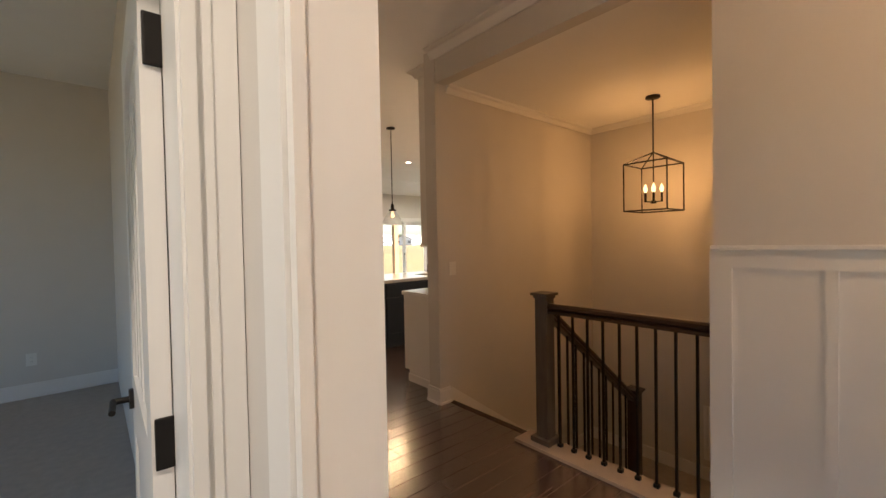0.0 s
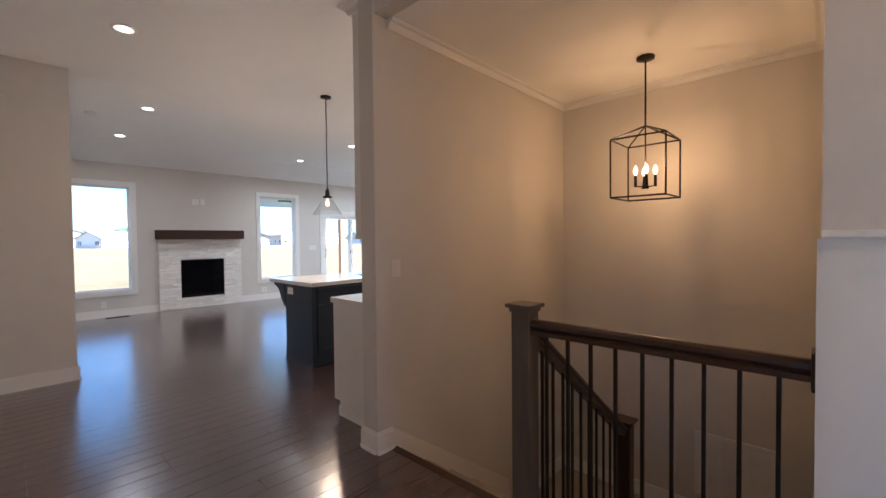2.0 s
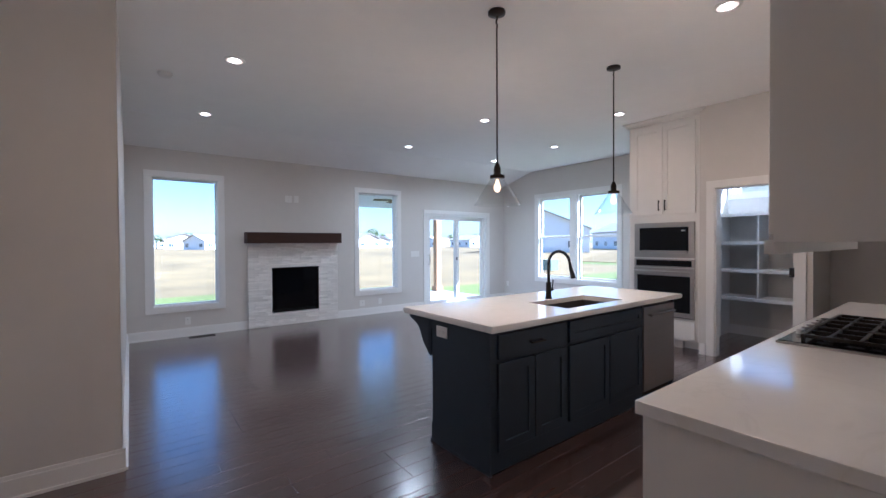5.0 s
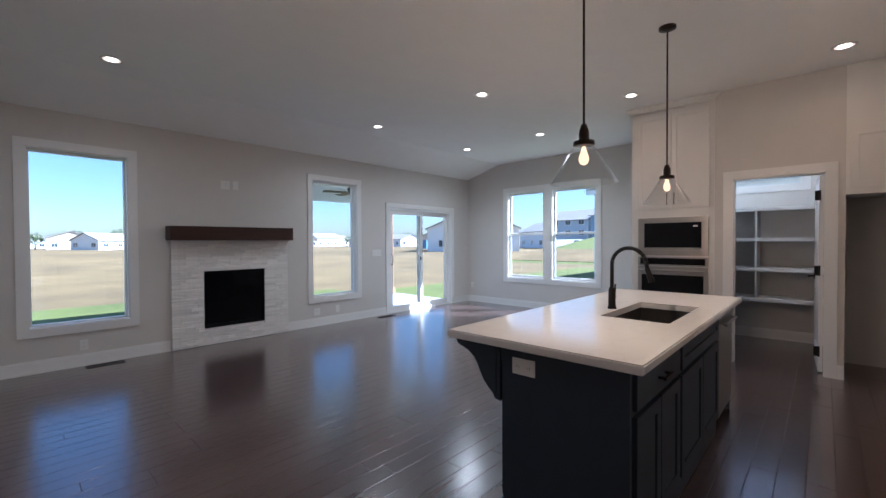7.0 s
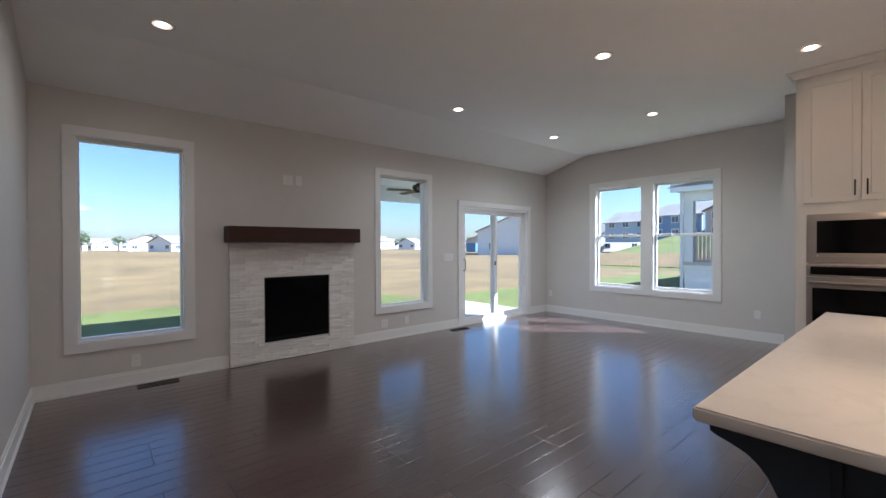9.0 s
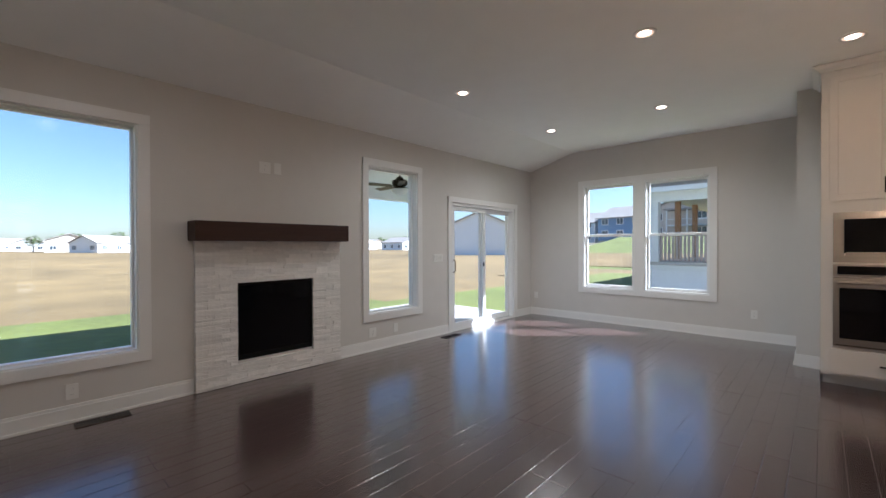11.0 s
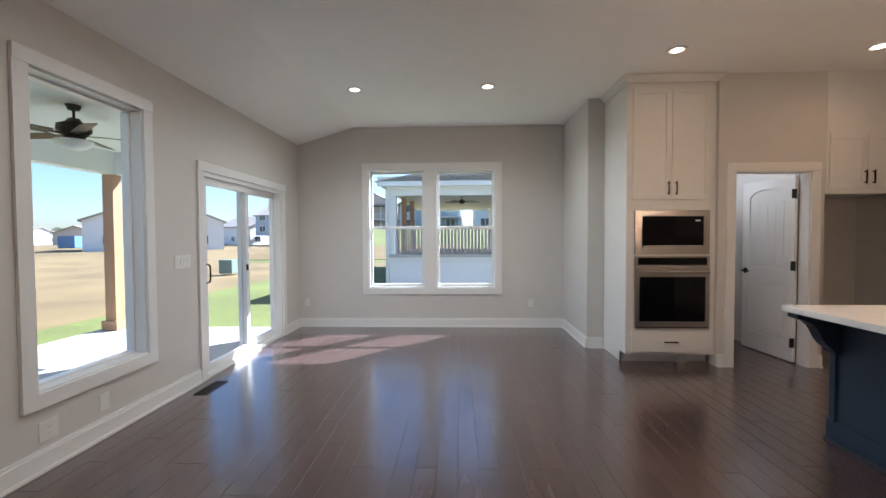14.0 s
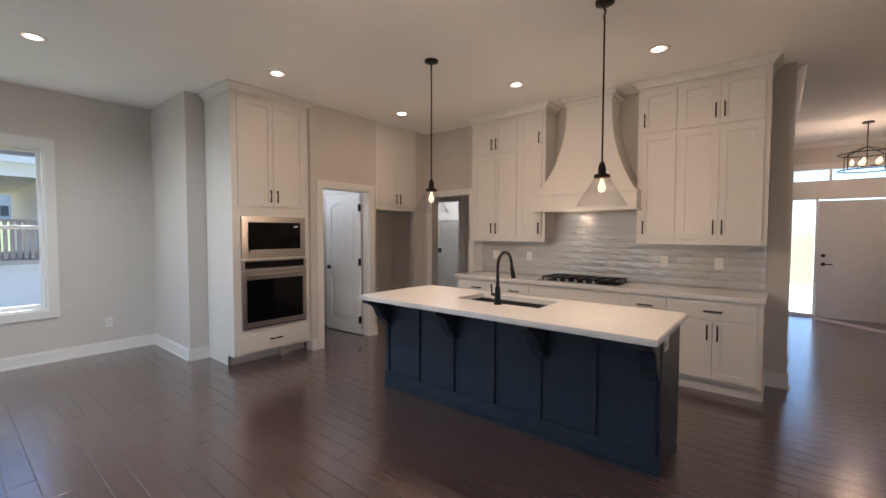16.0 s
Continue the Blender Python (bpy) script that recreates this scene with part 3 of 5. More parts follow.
def base_unit(x_hi, w, kind):
    c = thing("base_cabinet", pose(x_hi, 3.785, 0, 0, 0, 180), "white shaker base cabinet with drawer over doors", "cabinet", "kitchen base cabinets")
    part("body", bx(bmesh.new(), 0, w, 0, 0.593, 0.11, 0.868), M_CAB, c)
    part("toe_kick", bx(bmesh.new(), 0, w, 0.045, 0.06, 0.0, 0.11), M_CAB, c)
    if kind == "pair":
        front(c, "drawer", 0.03, w - 0.03, 0.69, 0.84, M_CAB, (w / 2, 0.765, False), drawer=True)
        mx = w / 2
        front(c, "door", 0.03, mx - 0.002, 0.14, 0.665, M_CAB, (mx - 0.04, 0.57, True))
        front(c, "door", mx + 0.002, w - 0.03, 0.14, 0.665, M_CAB, (mx + 0.04, 0.57, True))
    elif kind == "drawers":
        for z0, z1 in ((0.69, 0.84), (0.42, 0.665), (0.14, 0.395)):
            front(c, "drawer", 0.03, w - 0.03, z0, z1, M_CAB, (w / 2, (z0 + z1) / 2, False), drawer=True)
    else:
        front(c, "drawer", 0.03, w - 0.03, 0.69, 0.84, M_CAB, None, drawer=True)
        mx = w / 2
        front(c, "door", 0.03, mx - 0.002, 0.14, 0.665, M_CAB, (mx - 0.04, 0.57, True))
        front(c, "door", mx + 0.002, w - 0.03, 0.14, 0.665, M_CAB, (mx + 0.04, 0.57, True))


base_unit(3.37, 0.70, "pair")
base_unit(3.80, 0.43, "drawers")
base_unit(4.84, 1.04, "cooktop")
base_unit(5.27, 0.43, "drawers")
base_unit(5.93, 0.66, "pair")
ct = thing("worktop", pose(0, 0, 0), "white veined quartz worktop along the kitchen wall", "worktop")
part("slab", bx(bmesh.new(), 2.640, 5.955, 3.192, 3.828, 0.87, 0.91, bevel=0.004), M_QUARTZ, ct)

ep = thing("cabinet_end_panel", pose(0, 0, 0), "white finished end panel of the base cabinets", "cabinet panel")
part("panel", prism(bmesh.new(), [(3.192, 0.0), (3.735, 0.0), (3.735, 0.11), (3.81, 0.11), (3.81, 0.868), (3.192, 0.868)], "x", 2.655, 2.671), M_CAB, ep)
part("base_strip", bx(bmesh.new(), 2.643, 2.655, 3.192, 3.735, 0.0, 0.075), M_CAB, ep)

# range hood: flared plaster-smooth body over a straight skirt
hood = thing("range_hood", pose(4.292, 3.192, 0), "white flared range hood with a straight lower band", "range hood")
bm = bmesh.new()
N = 14
rings = []
for j in range(N + 1):
    t = j / N
    z = 1.92 + (CH - 0.10 - 1.92) * t
    k = (1 - t) ** 2.3
    hw, dp = 0.255 + 0.305 * k, 0.31 + 0.17 * k
    rings.append([bm.verts.new(p) for p in ((-hw, 0, z), (-hw, dp, z), (hw, dp, z), (hw, 0, z))])
for a, b in zip(rings, rings[1:]):
    for j in range(3):
        bm.faces.new((a[j], a[j + 1], b[j + 1], b[j]))
part("flare", bm, M_CAB, hood)
bm = bx(bmesh.new(), -0.575, 0.575, 0, 0.485, 1.725, 1.905, bevel=0.004)
bx(bm, -0.588, 0.588, 0, 0.498, 1.905, 1.925, bevel=0.004), bx(bm, -0.588, 0.588, 0, 0.498, 1.72, 1.74, bevel=0.004)
part("skirt", bm, M_CAB, hood)
bm = bx(bmesh.new(), -0.27, 0.27, 0, 0.325, CH - 0.10, CH - 0.06)
bx(bm, -0.31, 0.31, 0, 0.365, CH - 0.06, CH - 0.003, bevel=0.01)
part("crown", bm, M_CAB, hood)
part("filter", bx(bmesh.new(), -0.45, 0.45, 0.05, 0.44, 1.712, 1.722), M_STEEL, hood, "steel grease filter")

# gas cooktop
ck = thing("gas_cooktop", pose(4.32, 3.53, 0.91), "stainless gas cooktop with black cast-iron grates", "cooktop")
part("tray", bx(bmesh.new(), -0.455, 0.455, -0.255, 0.255, 0, 0.012, bevel=0.005), M_STEEL, ck)
part("well", bx(bmesh.new(), -0.447, 0.447, -0.247, 0.247, 0.012, 0.015), M_BLACKGLASS, ck)
for gx in (-0.285, 0, 0.285):
    bm = bmesh.new()
    for x0, x1, y0, y1 in ((gx - 0.138, gx + 0.138, -0.23, -0.215), (gx - 0.138, gx + 0.138, 0.155, 0.17), (gx - 0.138, gx - 0.123, -0.215, 0.155), (gx + 0.123, gx + 0.138, -0.215, 0.155), (gx - 0.007, gx + 0.007, -0.215, 0.155), (gx - 0.123, gx + 0.123, -0.037, -0.022), (gx - 0.123, gx + 0.123, -0.13, -0.118), (gx - 0.123, gx + 0.123, 0.065, 0.077)):
        bx(bm, x0, x1, y0, y1, 0.036, 0.052, bevel=0.003)
    for x0 in (gx - 0.135, gx + 0.121):
        for y0 in (-0.228, 0.154):
            bx(bm, x0, x0 + 0.014, y0, y0 + 0.014, 0.012, 0.036)
    part("grate", bm, M_IRON, ck)
for gx, gy in ((-0.285, -0.12), (-0.285, 0.07), (0, -0.03), (0.285, -0.12), (0.285, 0.07)):
    bm = cyl(bmesh.new(), 0.045, 0.040, 0.014, 0.030, gx, gy, 20)
    cyl(bm, 0.028, 0.026, 0.030, 0.037, gx, gy, 20)
    part("burner", bm, M_IRON, ck)
for j in range(5):
    part("knob", cyl(bmesh.new(), 0.019, 0.016, 0.015, 0.038, -0.20 + 0.10 * j, 0.215, 18), M_STEEL, ck, "steel control knob")

# tall oven cabinet, faces -x: local x runs to -y
oc = thing("oven_cabinet", pose(7.095, 6.24, 0, 0, 0, -90), "tall white cabinet holding microwave and wall oven", "cabinet")
W = 0.92
bm = bx(bmesh.new(), 0, W, 0, 0.66, 0.115, CH - 0.004)
part("body", bm, M_CAB, oc)
part("toe_kick", bx(bmesh.new(), 0.0, W, 0.14, 0.16, 0.0, 0.115), M_CAB, oc)
part("side_foot", bx(bmesh.new(), 0.0, 0.02, 0.14, 0.66, 0.0, 0.115), M_CAB, oc)
part("crown", cabinet_crown(bmesh.new(), 0, W, 0.66, CH - 0.003, 0.065), M_CAB, oc)
front(oc, "door", 0.06, W / 2 - 0.002, 1.76, 2.93, M_CAB, (W / 2 - 0.04, 1.88, True))
front(oc, "door", W / 2 + 0.002, W - 0.06, 1.76, 2.93, M_CAB, (W / 2 + 0.04, 1.88, True))
front(oc, "drawer", 0.06, W - 0.06, 0.145, 0.37, M_CAB, (W / 2, 0.255, False), drawer=True)

mw = thing("microwave", pose(7.095, 6.155, 1.185, 0, 0, -90), "built-in stainless microwave with black glass door", "microwave")
bm = bmesh.new()
for p in ((0, 0.77, 0.40, 0.465), (0, 0.77, 0.0, 0.062), (0, 0.075, 0.062, 0.40), (0.70, 0.77, 0.062, 0.40)):
    bx(bm, p[0], p[1], -0.024, -0.0, p[2], p[3], bevel=0.002)
part("trim_frame", bm, M_STEEL, mw, "stainless trim frame")
part("door_glass", bx(bmesh.new(), 0.075, 0.70, -0.034, -0.002, 0.085, 0.40, bevel=0.002), M_BLACKGLASS, mw, "black glass door")
part("clock", bx(bmesh.new(), 0.615, 0.665, -0.0355, -0.0335, 0.345, 0.362), M_PLASTIC, mw, "small pale clock digits")
part("grip", bx(bmesh.new(), 0.085, 0.69, -0.040, -0.004, 0.063, 0.095, bevel=0.003), M_STEEL, mw, "steel lower grip")
ov = thing("wall_oven", pose(7.095, 6.155, 0.40, 0, 0, -90), "stainless wall oven with black glass and bar handle", "oven")
part("control_panel", bx(bmesh.new(), 0, 0.77, -0.030, 0.0, 0.655, 0.765, bevel=0.003), M_STEEL, ov)
part("display", bx(bmesh.new(), 0.03, 0.74, -0.033, -0.028, 0.672, 0.750), M_BLACKGLASS, ov, "black touch panel")
bm = bmesh.new()
for p in ((0, 0.77, 0.545, 0.648), (0, 0.77, 0.0, 0.075), (0, 0.045, 0.075, 0.545), (0.725, 0.77, 0.075, 0.545)):
    bx(bm, p[0], p[1], -0.036, 0.0, p[2], p[3], bevel=0.003)
part("door_frame", bm, M_STEEL, ov)
part("door_glass", bx(bmesh.new(), 0.045, 0.725, -0.034, -0.004, 0.075, 0.545), M_BLACKGLASS, ov, "black glass window")
bm = rod(bmesh.new(), (0.03, -0.085, 0.60), (0.74, -0.085, 0.60), 0.014, 16)
for xx in (0.07, 0.70):
    rod(bm, (xx, -0.036, 0.60), (xx, -0.085, 0.60), 0.010)
part("handle", bm, M_STEEL, ov, "steel bar handle")
part("lower_vent", bx(bmesh.new(), 0.02, 0.75, -0.038, -0.030, 0.008, 0.018), M_SLOT, ov)

# cabinet above the fridge alcove
fc = thing("fridge_cabinet", pose(7.05, 4.25, 0, 0, 0, -90), "white shaker cabinet above the empty fridge alcove", "cabinet")
part("body", bx(bmesh.new(), 0.0, 0.82, -0.006, 0.0, 1.83, CH - 0.004), M_CAB, fc)
front(fc, "door", 0.03, 0.408, 1.86, 2.42, M_CAB, (0.37, 1.97, True))
front(fc, "door", 0.412, 0.79, 1.86, 2.42, M_CAB, (0.45, 1.97, True))
part("light_rail", bx(bmesh.new(), 0.0, 0.82, -0.02, 0.0, 1.80, 1.83), M_CAB, fc)
part("soffit_panel", bx(bmesh.new(), 0.0, 0.82, 0.0, 0.7, 1.815, 1.828), M_CAB, fc)

# pantry: shelves between two dividers, open below
ps = thing("pantry_shelving", pose(0, 0, 0), "white built-in pantry shelves with divider, empty", "shelving")
for z in (0.60, 1.00, 1.395, 1.795):
    part("shelf", bx(bmesh.new(), 8.30, 8.735, 4.37, 5.56, z - 0.022, z), M_TRIM, ps)
    part("front_strip", bx(bmesh.new(), 8.288, 8.30, 4.37, 5.56, z - 0.045, z + 0.002), M_TRIM, ps)
part("divider", bx(bmesh.new(), 8.302, 8.735, 5.055, 5.075, 0.60, 1.773), M_TRIM, ps)
part("divider", bx(bmesh.new(), 8.302, 8.735, 5.535, 5.555, 0.0, 1.773), M_TRIM, ps)
structure("trim_window_pantry", casing("y", 8.74, -1, PANTRY_HOLE), M_TRIM, "white casing of the high pantry window", "trim")
pw_ = tagged(new("window_6"), "high narrow pantry window with white frame", "window", kind="structure")
bm = bmesh.new()
pa0, pa1, pz0, pz1 = PANTRY_HOLE
for p, q, r, u in ((pa0, pa0 + 0.03, pz0, pz1), (pa1 - 0.03, pa1, pz0, pz1), (pa0 + 0.03, pa1 - 0.03, pz0, pz0 + 0.03), (pa0 + 0.03, pa1 - 0.03, pz1 - 0.03, pz1)):
    bx(bm, EX + 0.02, EX + 0.10, p, q, r, u)
part("window_frame", bm, M_VINYL, pw_)
pane((EX + 0.05, EX + 0.054, pa0 + 0.03, pa1 - 0.03, pz0 + 0.03, pz1 - 0.03), pw_)

# ---- island ----
isl = thing("kitchen_island", pose(0, 0, 0), "navy painted kitchen island with batten panels and corbels", "island")
for p in ((3.115, 3.94, 4.955, 5.52, 0.005, 0.868), (4.74, 4.915, 4.955, 5.52, 0.005, 0.868), (3.94, 4.74, 4.955, 5.0, 0.005, 0.868), (3.94, 4.74, 5.42, 5.52, 0.005, 0.868), (3.94, 4.74, 5.0, 5.42, 0.005, 0.64),
        (4.915, 5.50, 5.45, 5.52, 0.005, 0.868), (5.487, 5.50, 4.955, 5.45, 0.005, 0.868), (4.915, 5.487, 4.975, 5.45, 0.835, 0.868)):
    part("carcass", box(*p), M_NAVY, isl)
bm = bmesh.new()
bx(bm, 3.10, 5.502, 5.52, 5.532, 0.0, 0.14)
part("bottom_rail", bm, M_NAVY, isl)
part("top_rail", box(3.10, 5.502, 5.52, 5.532, 0.795, 0.868), M_NAVY, isl)
bx_pos = (5.445, 5.05, 4.66, 4.265, 3.875, 3.485, 3.13)
for x in bx_pos:
    part("batten", bx(bmesh.new(), x - 0.008, x + 0.008, 5.52, 5.540, 0.14, 0.868), M_NAVY, isl)
bm = bmesh.new()
bx(bm, 3.098, 5.504, 5.532, 5.546, 0.0, 0.022), bx(bm, 3.098, 3.112, 4.955, 5.532, 0.0, 0.022)
part("shoe_moulding", bm, M_NAVY, isl)
part("end_panel", bx(bmesh.new(), 3.10, 3.115, 4.94, 5.52, 0.0, 0.868), M_NAVY, isl)


def corbel(x):
    prof = ((0, 0), (0.27, 0), (0.27, -0.028), (0.255, -0.036), (0.225, -0.046), (0.185, -0.062), (0.155, -0.086), (0.135, -0.115), (0.118, -0.15), (0.098, -0.185), (0.072, -0.215), (0.045, -0.235), (0.03, -0.262), (0, -0.27))
    c = part("corbel", prism(bmesh.new(), [(5.541 + u, 0.868 + v) for u, v in prof], "x", x - 0.042, x + 0.042), M_NAVY, isl)
    part("inset", prism(bmesh.new(), [(5.541 + 0.02 + u * 0.8, 0.862 + v * 0.85) for u, v in prof], "x", x - 0.046, x + 0.046), M_NAVY, c)


for x in (5.445, 4.66, 3.875):
    corbel(x)
corbel(3.145)
# south face: drawers and doors
def island_front(x0, x1, z0, z1, drawer):
    bm = bmesh.new()
    y = 4.955
    (slab_front if drawer else shaker)(bm, x0, x1, z0, z1, y=y - 0.02)
    ob = part("drawer_front" if drawer else "door", bm, M_NAVY, isl)
    c = (x0 + x1) / 2
    hb = bmesh.new()
    if drawer:
        bx(hb, c - 0.065, c + 0.065, y - 0.055, y - 0.045, 0.755, 0.767, bevel=0.002), bx(hb, c - 0.055, c - 0.045, y - 0.045, y - 0.02, 0.756, 0.766), bx(hb, c + 0.045, c + 0.055, y - 0.045, y - 0.02, 0.756, 0.766)
        part("handle", hb, M_BRONZE, ob, "dark bronze bar pull")
    else:
        hb.free()
    return ob


island_front(3.17, 3.83, 0.69, 0.84, True)
island_front(3.17, 3.495, 0.13, 0.665, False), island_front(3.505, 3.83, 0.13, 0.665, False)
island_front(3.87, 4.88, 0.69, 0.84, False)
island_front(3.87, 4.37, 0.13, 0.665, False), island_front(4.38, 4.88, 0.13, 0.665, False)
tp = thing("island_worktop", pose(0, 0, 0), "white quartz island worktop with eased edges", "worktop")
SKX0, SKX1, SKY0, SKY1 = 3.96, 4.72, 5.02, 5.40
bm = bmesh.new()
X0, X1, Y0, Y1 = 3.058, 5.506, 4.878, 5.842
ov4 = [(X0, Y0), (X1, Y0), (X1, Y1), (X0, Y1)]
in4 = [(SKX0, SKY0), (SKX1, SKY0), (SKX1, SKY1), (SKX0, SKY1)]
vs = {z: ([bm.verts.new((x, y, z)) for x, y in ov4], [bm.verts.new((x, y, z)) for x, y in in4]) for z in (0.87, 0.91)}
for j in range(4):
    k = (j + 1) % 4
    for z in (0.87, 0.91):
        o, i_ = vs[z]
        bm.faces.new((o[j], o[k], i_[k], i_[j]))
    for q in (0, 1):
        bm.faces.new((vs[0.87][q][j], vs[0.87][q][k], vs[0.91][q][k], vs[0.91][q][j]))
bmesh.ops.recalc_face_normals(bm, faces=bm.faces)
edges = [e for e in bm.edges if all(v in vs[0.91][0] for v in e.verts) or all(v in vs[0.87][0] for v in e.verts)]
edges += [e for e in bm.edges if (e.verts[0] in vs[0.87][0] and e.verts[1] in vs[0.91][0]) or (e.verts[1] in vs[0.87][0] and e.verts[0] in vs[0.91][0])]
bmesh.ops.bevel(bm, geom=edges, offset=0.006, segments=2, affect="EDGES")
part("slab", bm, M_QUARTZ, tp)
sk = thing("kitchen_sink", pose(0, 0, 0), "dark granite undermount sink basin", "sink")
bm = bmesh.new()
for p in ((SKX0 - 0.01, SKX0, SKY0 - 0.01, SKY1 + 0.01, 0.66, 0.869), (SKX1, SKX1 + 0.01, SKY0 - 0.01, SKY1 + 0.01, 0.66, 0.869), (SKX0, SKX1, SKY0 - 0.01, SKY0, 0.66, 0.869), (SKX0, SKX1, SKY1, SKY1 + 0.01, 0.66, 0.869), (SKX0 - 0.01, SKX1 + 0.01, SKY0 - 0.01, SKY1 + 0.01, 0.65, 0.66)):
    bx(bm, *p)
part("basin", bm, M_SINK, sk)
part("drain", cyl(bmesh.new(), 0.045, 0.04, 0.66, 0.668, 4.34, 5.22), M_STEEL, sk, "steel drain")
fa = thing("kitchen_faucet", pose(4.285, 5.450, 0.91), "black gooseneck pull-down kitchen faucet", "faucet")
part("base", lathe(bmesh.new(), [(0, 0), (0.029, 0), (0.029, 0.006), (0.024, 0.02), (0.022, 0.13), (0.016, 0.145), (0, 0.145)]), M_IRON, fa, smooth=True)
bm = bmesh.new()
pts = [Vector((0, 0, 0.14)), Vector((0, 0, 0.30))] + [Vector((0, -0.108 + 0.108 * math.cos(a), 0.30 + 0.108 * math.sin(a))) for a in [math.pi * j / 12 for j in range(1, 12)]] + [Vector((0, -0.222, 0.275))]
for a, b in zip(pts, pts[1:]):
    rod(bm, a, b, 0.0125, 14)
    bmesh.ops.create_uvsphere(bm, u_segments=12, v_segments=8, radius=0.0125, matrix=Matrix.Translation(b))
part("gooseneck", bm, M_IRON, fa, smooth=True)
part("spray_head", cyl(bmesh.new(), 0.020, 0.015, 0, 0.095, seg=18, m=look((0, -0.250, 0.190), (0, -0.219, 0.285)) @ Matrix.Rotation(math.pi, 4, "X")), M_IRON, fa)
bm = rod(bmesh.new(), (0.02, 0, 0.075), (0.055, 0, 0.075), 0.011)
rod(bm, (0.05, 0, 0.075), (0.062, 0.0, 0.16), 0.006)
part("lever", bm, M_IRON, fa)
dw = thing("dishwasher", pose(4.92, 4.965, 0.10), "stainless dishwasher built into the island", "dishwasher")
part("door", bx(bmesh.new(), 0, 0.565, -0.022, 0.44, 0.0, 0.73, bevel=0.003), M_STEEL, dw)
bm = rod(bmesh.new(), (0.06, -0.055, 0.66), (0.505, -0.055, 0.66), 0.011, 14)
for xx in (0.08, 0.485):
    rod(bm, (xx, -0.022, 0.66), (xx, -0.055, 0.66), 0.008)
part("handle", bm, M_STEEL, dw, "steel bar handle")
part("kick_plate", bx(bmesh.new(), 0, 0.565, 0.03, 0.05, -0.098, 0.0), M_IRON, dw)

# ---- fireplace ----
fp = thing("fireplace", pose(0, 0, 0), "gas fireplace with white ledge-stone surround", "fireplace")
FX0, FX1, FZ0, FZ1 = 3.32, 4.13, 0.225, 0.99
SX0, SX1, SZ = 2.95, 4.485, 1.415
part("backer", wall_bm("x", NY - 0.02, NY, SX0 + 0.004, SX1 - 0.004, 0, SZ, ((FX0, FX1, FZ0, FZ1),)), M_STONE, fp)
bm = bmesh.new()
for p in ((FX0 - 0.0, FX0 + 0.02, NY - 0.035, NY + 0.0, FZ0, FZ1), (FX1 - 0.02, FX1, NY - 0.035, NY, FZ0, FZ1), (FX0 + 0.02, FX1 - 0.02, NY - 0.035, NY, FZ1 - 0.03, FZ1), (FX0 + 0.02, FX1 - 0.02, NY - 0.035, NY, FZ0, FZ0 + 0.05)):
    bx(bm, *p)
part("metal_frame", bm, M_FIREBOX, fp, "black metal frame")
part("back_panel", bx(bmesh.new(), FX0 + 0.02, FX1 - 0.02, NY - 0.006, NY - 0.002, FZ0 + 0.05, FZ1 - 0.03), M_FIREBOX, fp)
part("glass_front", bx(bmesh.new(), FX0 + 0.02, FX1 - 0.02, NY - 0.030, NY - 0.026, FZ0 + 0.05, FZ1 - 0.03), M_BLACKGLASS, fp, "dark glass front")
mt = thing("mantel_shelf", pose(0, 0, 0), "thick dark-stained wooden mantel beam above the fireplace", "mantel")
part("beam", bx(bmesh.new(), 2.905, 4.495, 10.272, NY - 0.001, 1.405, 1.585, bevel=0.004), M_MANTEL, mt)


# ---- electrical plates, vents, detectors ----
def plate(m, label, category, kind, w=0.075, h=0.118):
    """Wall plate: local x along the wall, -y out of it, origin at its middle."""
    p = thing({"outlet": "wall_outlet", "switch": "light_switch", "blank": "wall_plate"}[kind], m, label, category, "wall plates")
    part("cover", bx(bmesh.new(), -w / 2, w / 2, -0.006, 0, -h / 2, h / 2, bevel=0.003), M_PLASTIC, p)
    n = max(1, round(w / 0.06)) if kind == "switch" else 1
    if kind == "switch":
        for j in range(n):
            cx = (j - (n - 1) / 2) * 0.046
            part("rocker", bx(bmesh.new(), cx - 0.017, cx + 0.017, -0.010, -0.006, -0.033, 0.033, bevel=0.002), M_PLASTIC, p)
    elif kind == "outlet":
        horizontal = w > h
        for s in (-1, 1):
            o = (s * 0.028, 0) if horizontal else (0, s * 0.020)
            f = part("socket", bx(bmesh.new(), o[0] - 0.016, o[0] + 0.016, -0.008, -0.006, o[1] - 0.014, o[1] + 0.014, bevel=0.001), M_PLASTIC, p)
            bm = bmesh.new()
            for e in (-0.006, 0.006):
                bx(bm, o[0] + e - 0.001, o[0] + e + 0.001, -0.0085, -0.008, o[1] - 0.004, o[1] + 0.005)
            part("slots", bm, M_SLOT, f)
    return p


for x, z in ((2.11, 0.235), (5.00, 0.235), (5.39, 0.245)):
    plate(pose(x, NY, z), "white duplex outlet low on the greige wall", "outlet", "outlet" if x != 5.39 else "blank", w=0.116 if x == 5.00 else 0.075)
plate(pose(3.62, NY, 2.17), "white outlet plate high above the mantel", "outlet", "outlet", w=0.118)
plate(pose(3.755, NY, 2.175), "white blank plate high above the mantel", "wall plate", "blank")
plate(pose(6.235, NY, 1.17), "white four-gang switch plate beside the slider", "switch", "switch", w=0.21)
plate(pose(EX, 6.93, 0.37, 0, 0, -90), "white duplex outlet low on the window wall", "outlet", "outlet")
plate(pose(EX, 10.37, 0.38, 0, 0, -90), "white duplex outlet near the corner", "outlet", "outlet")
plate(pose(2.65, SY, 1.17), "white single light switch at the stair wall", "switch", "switch")
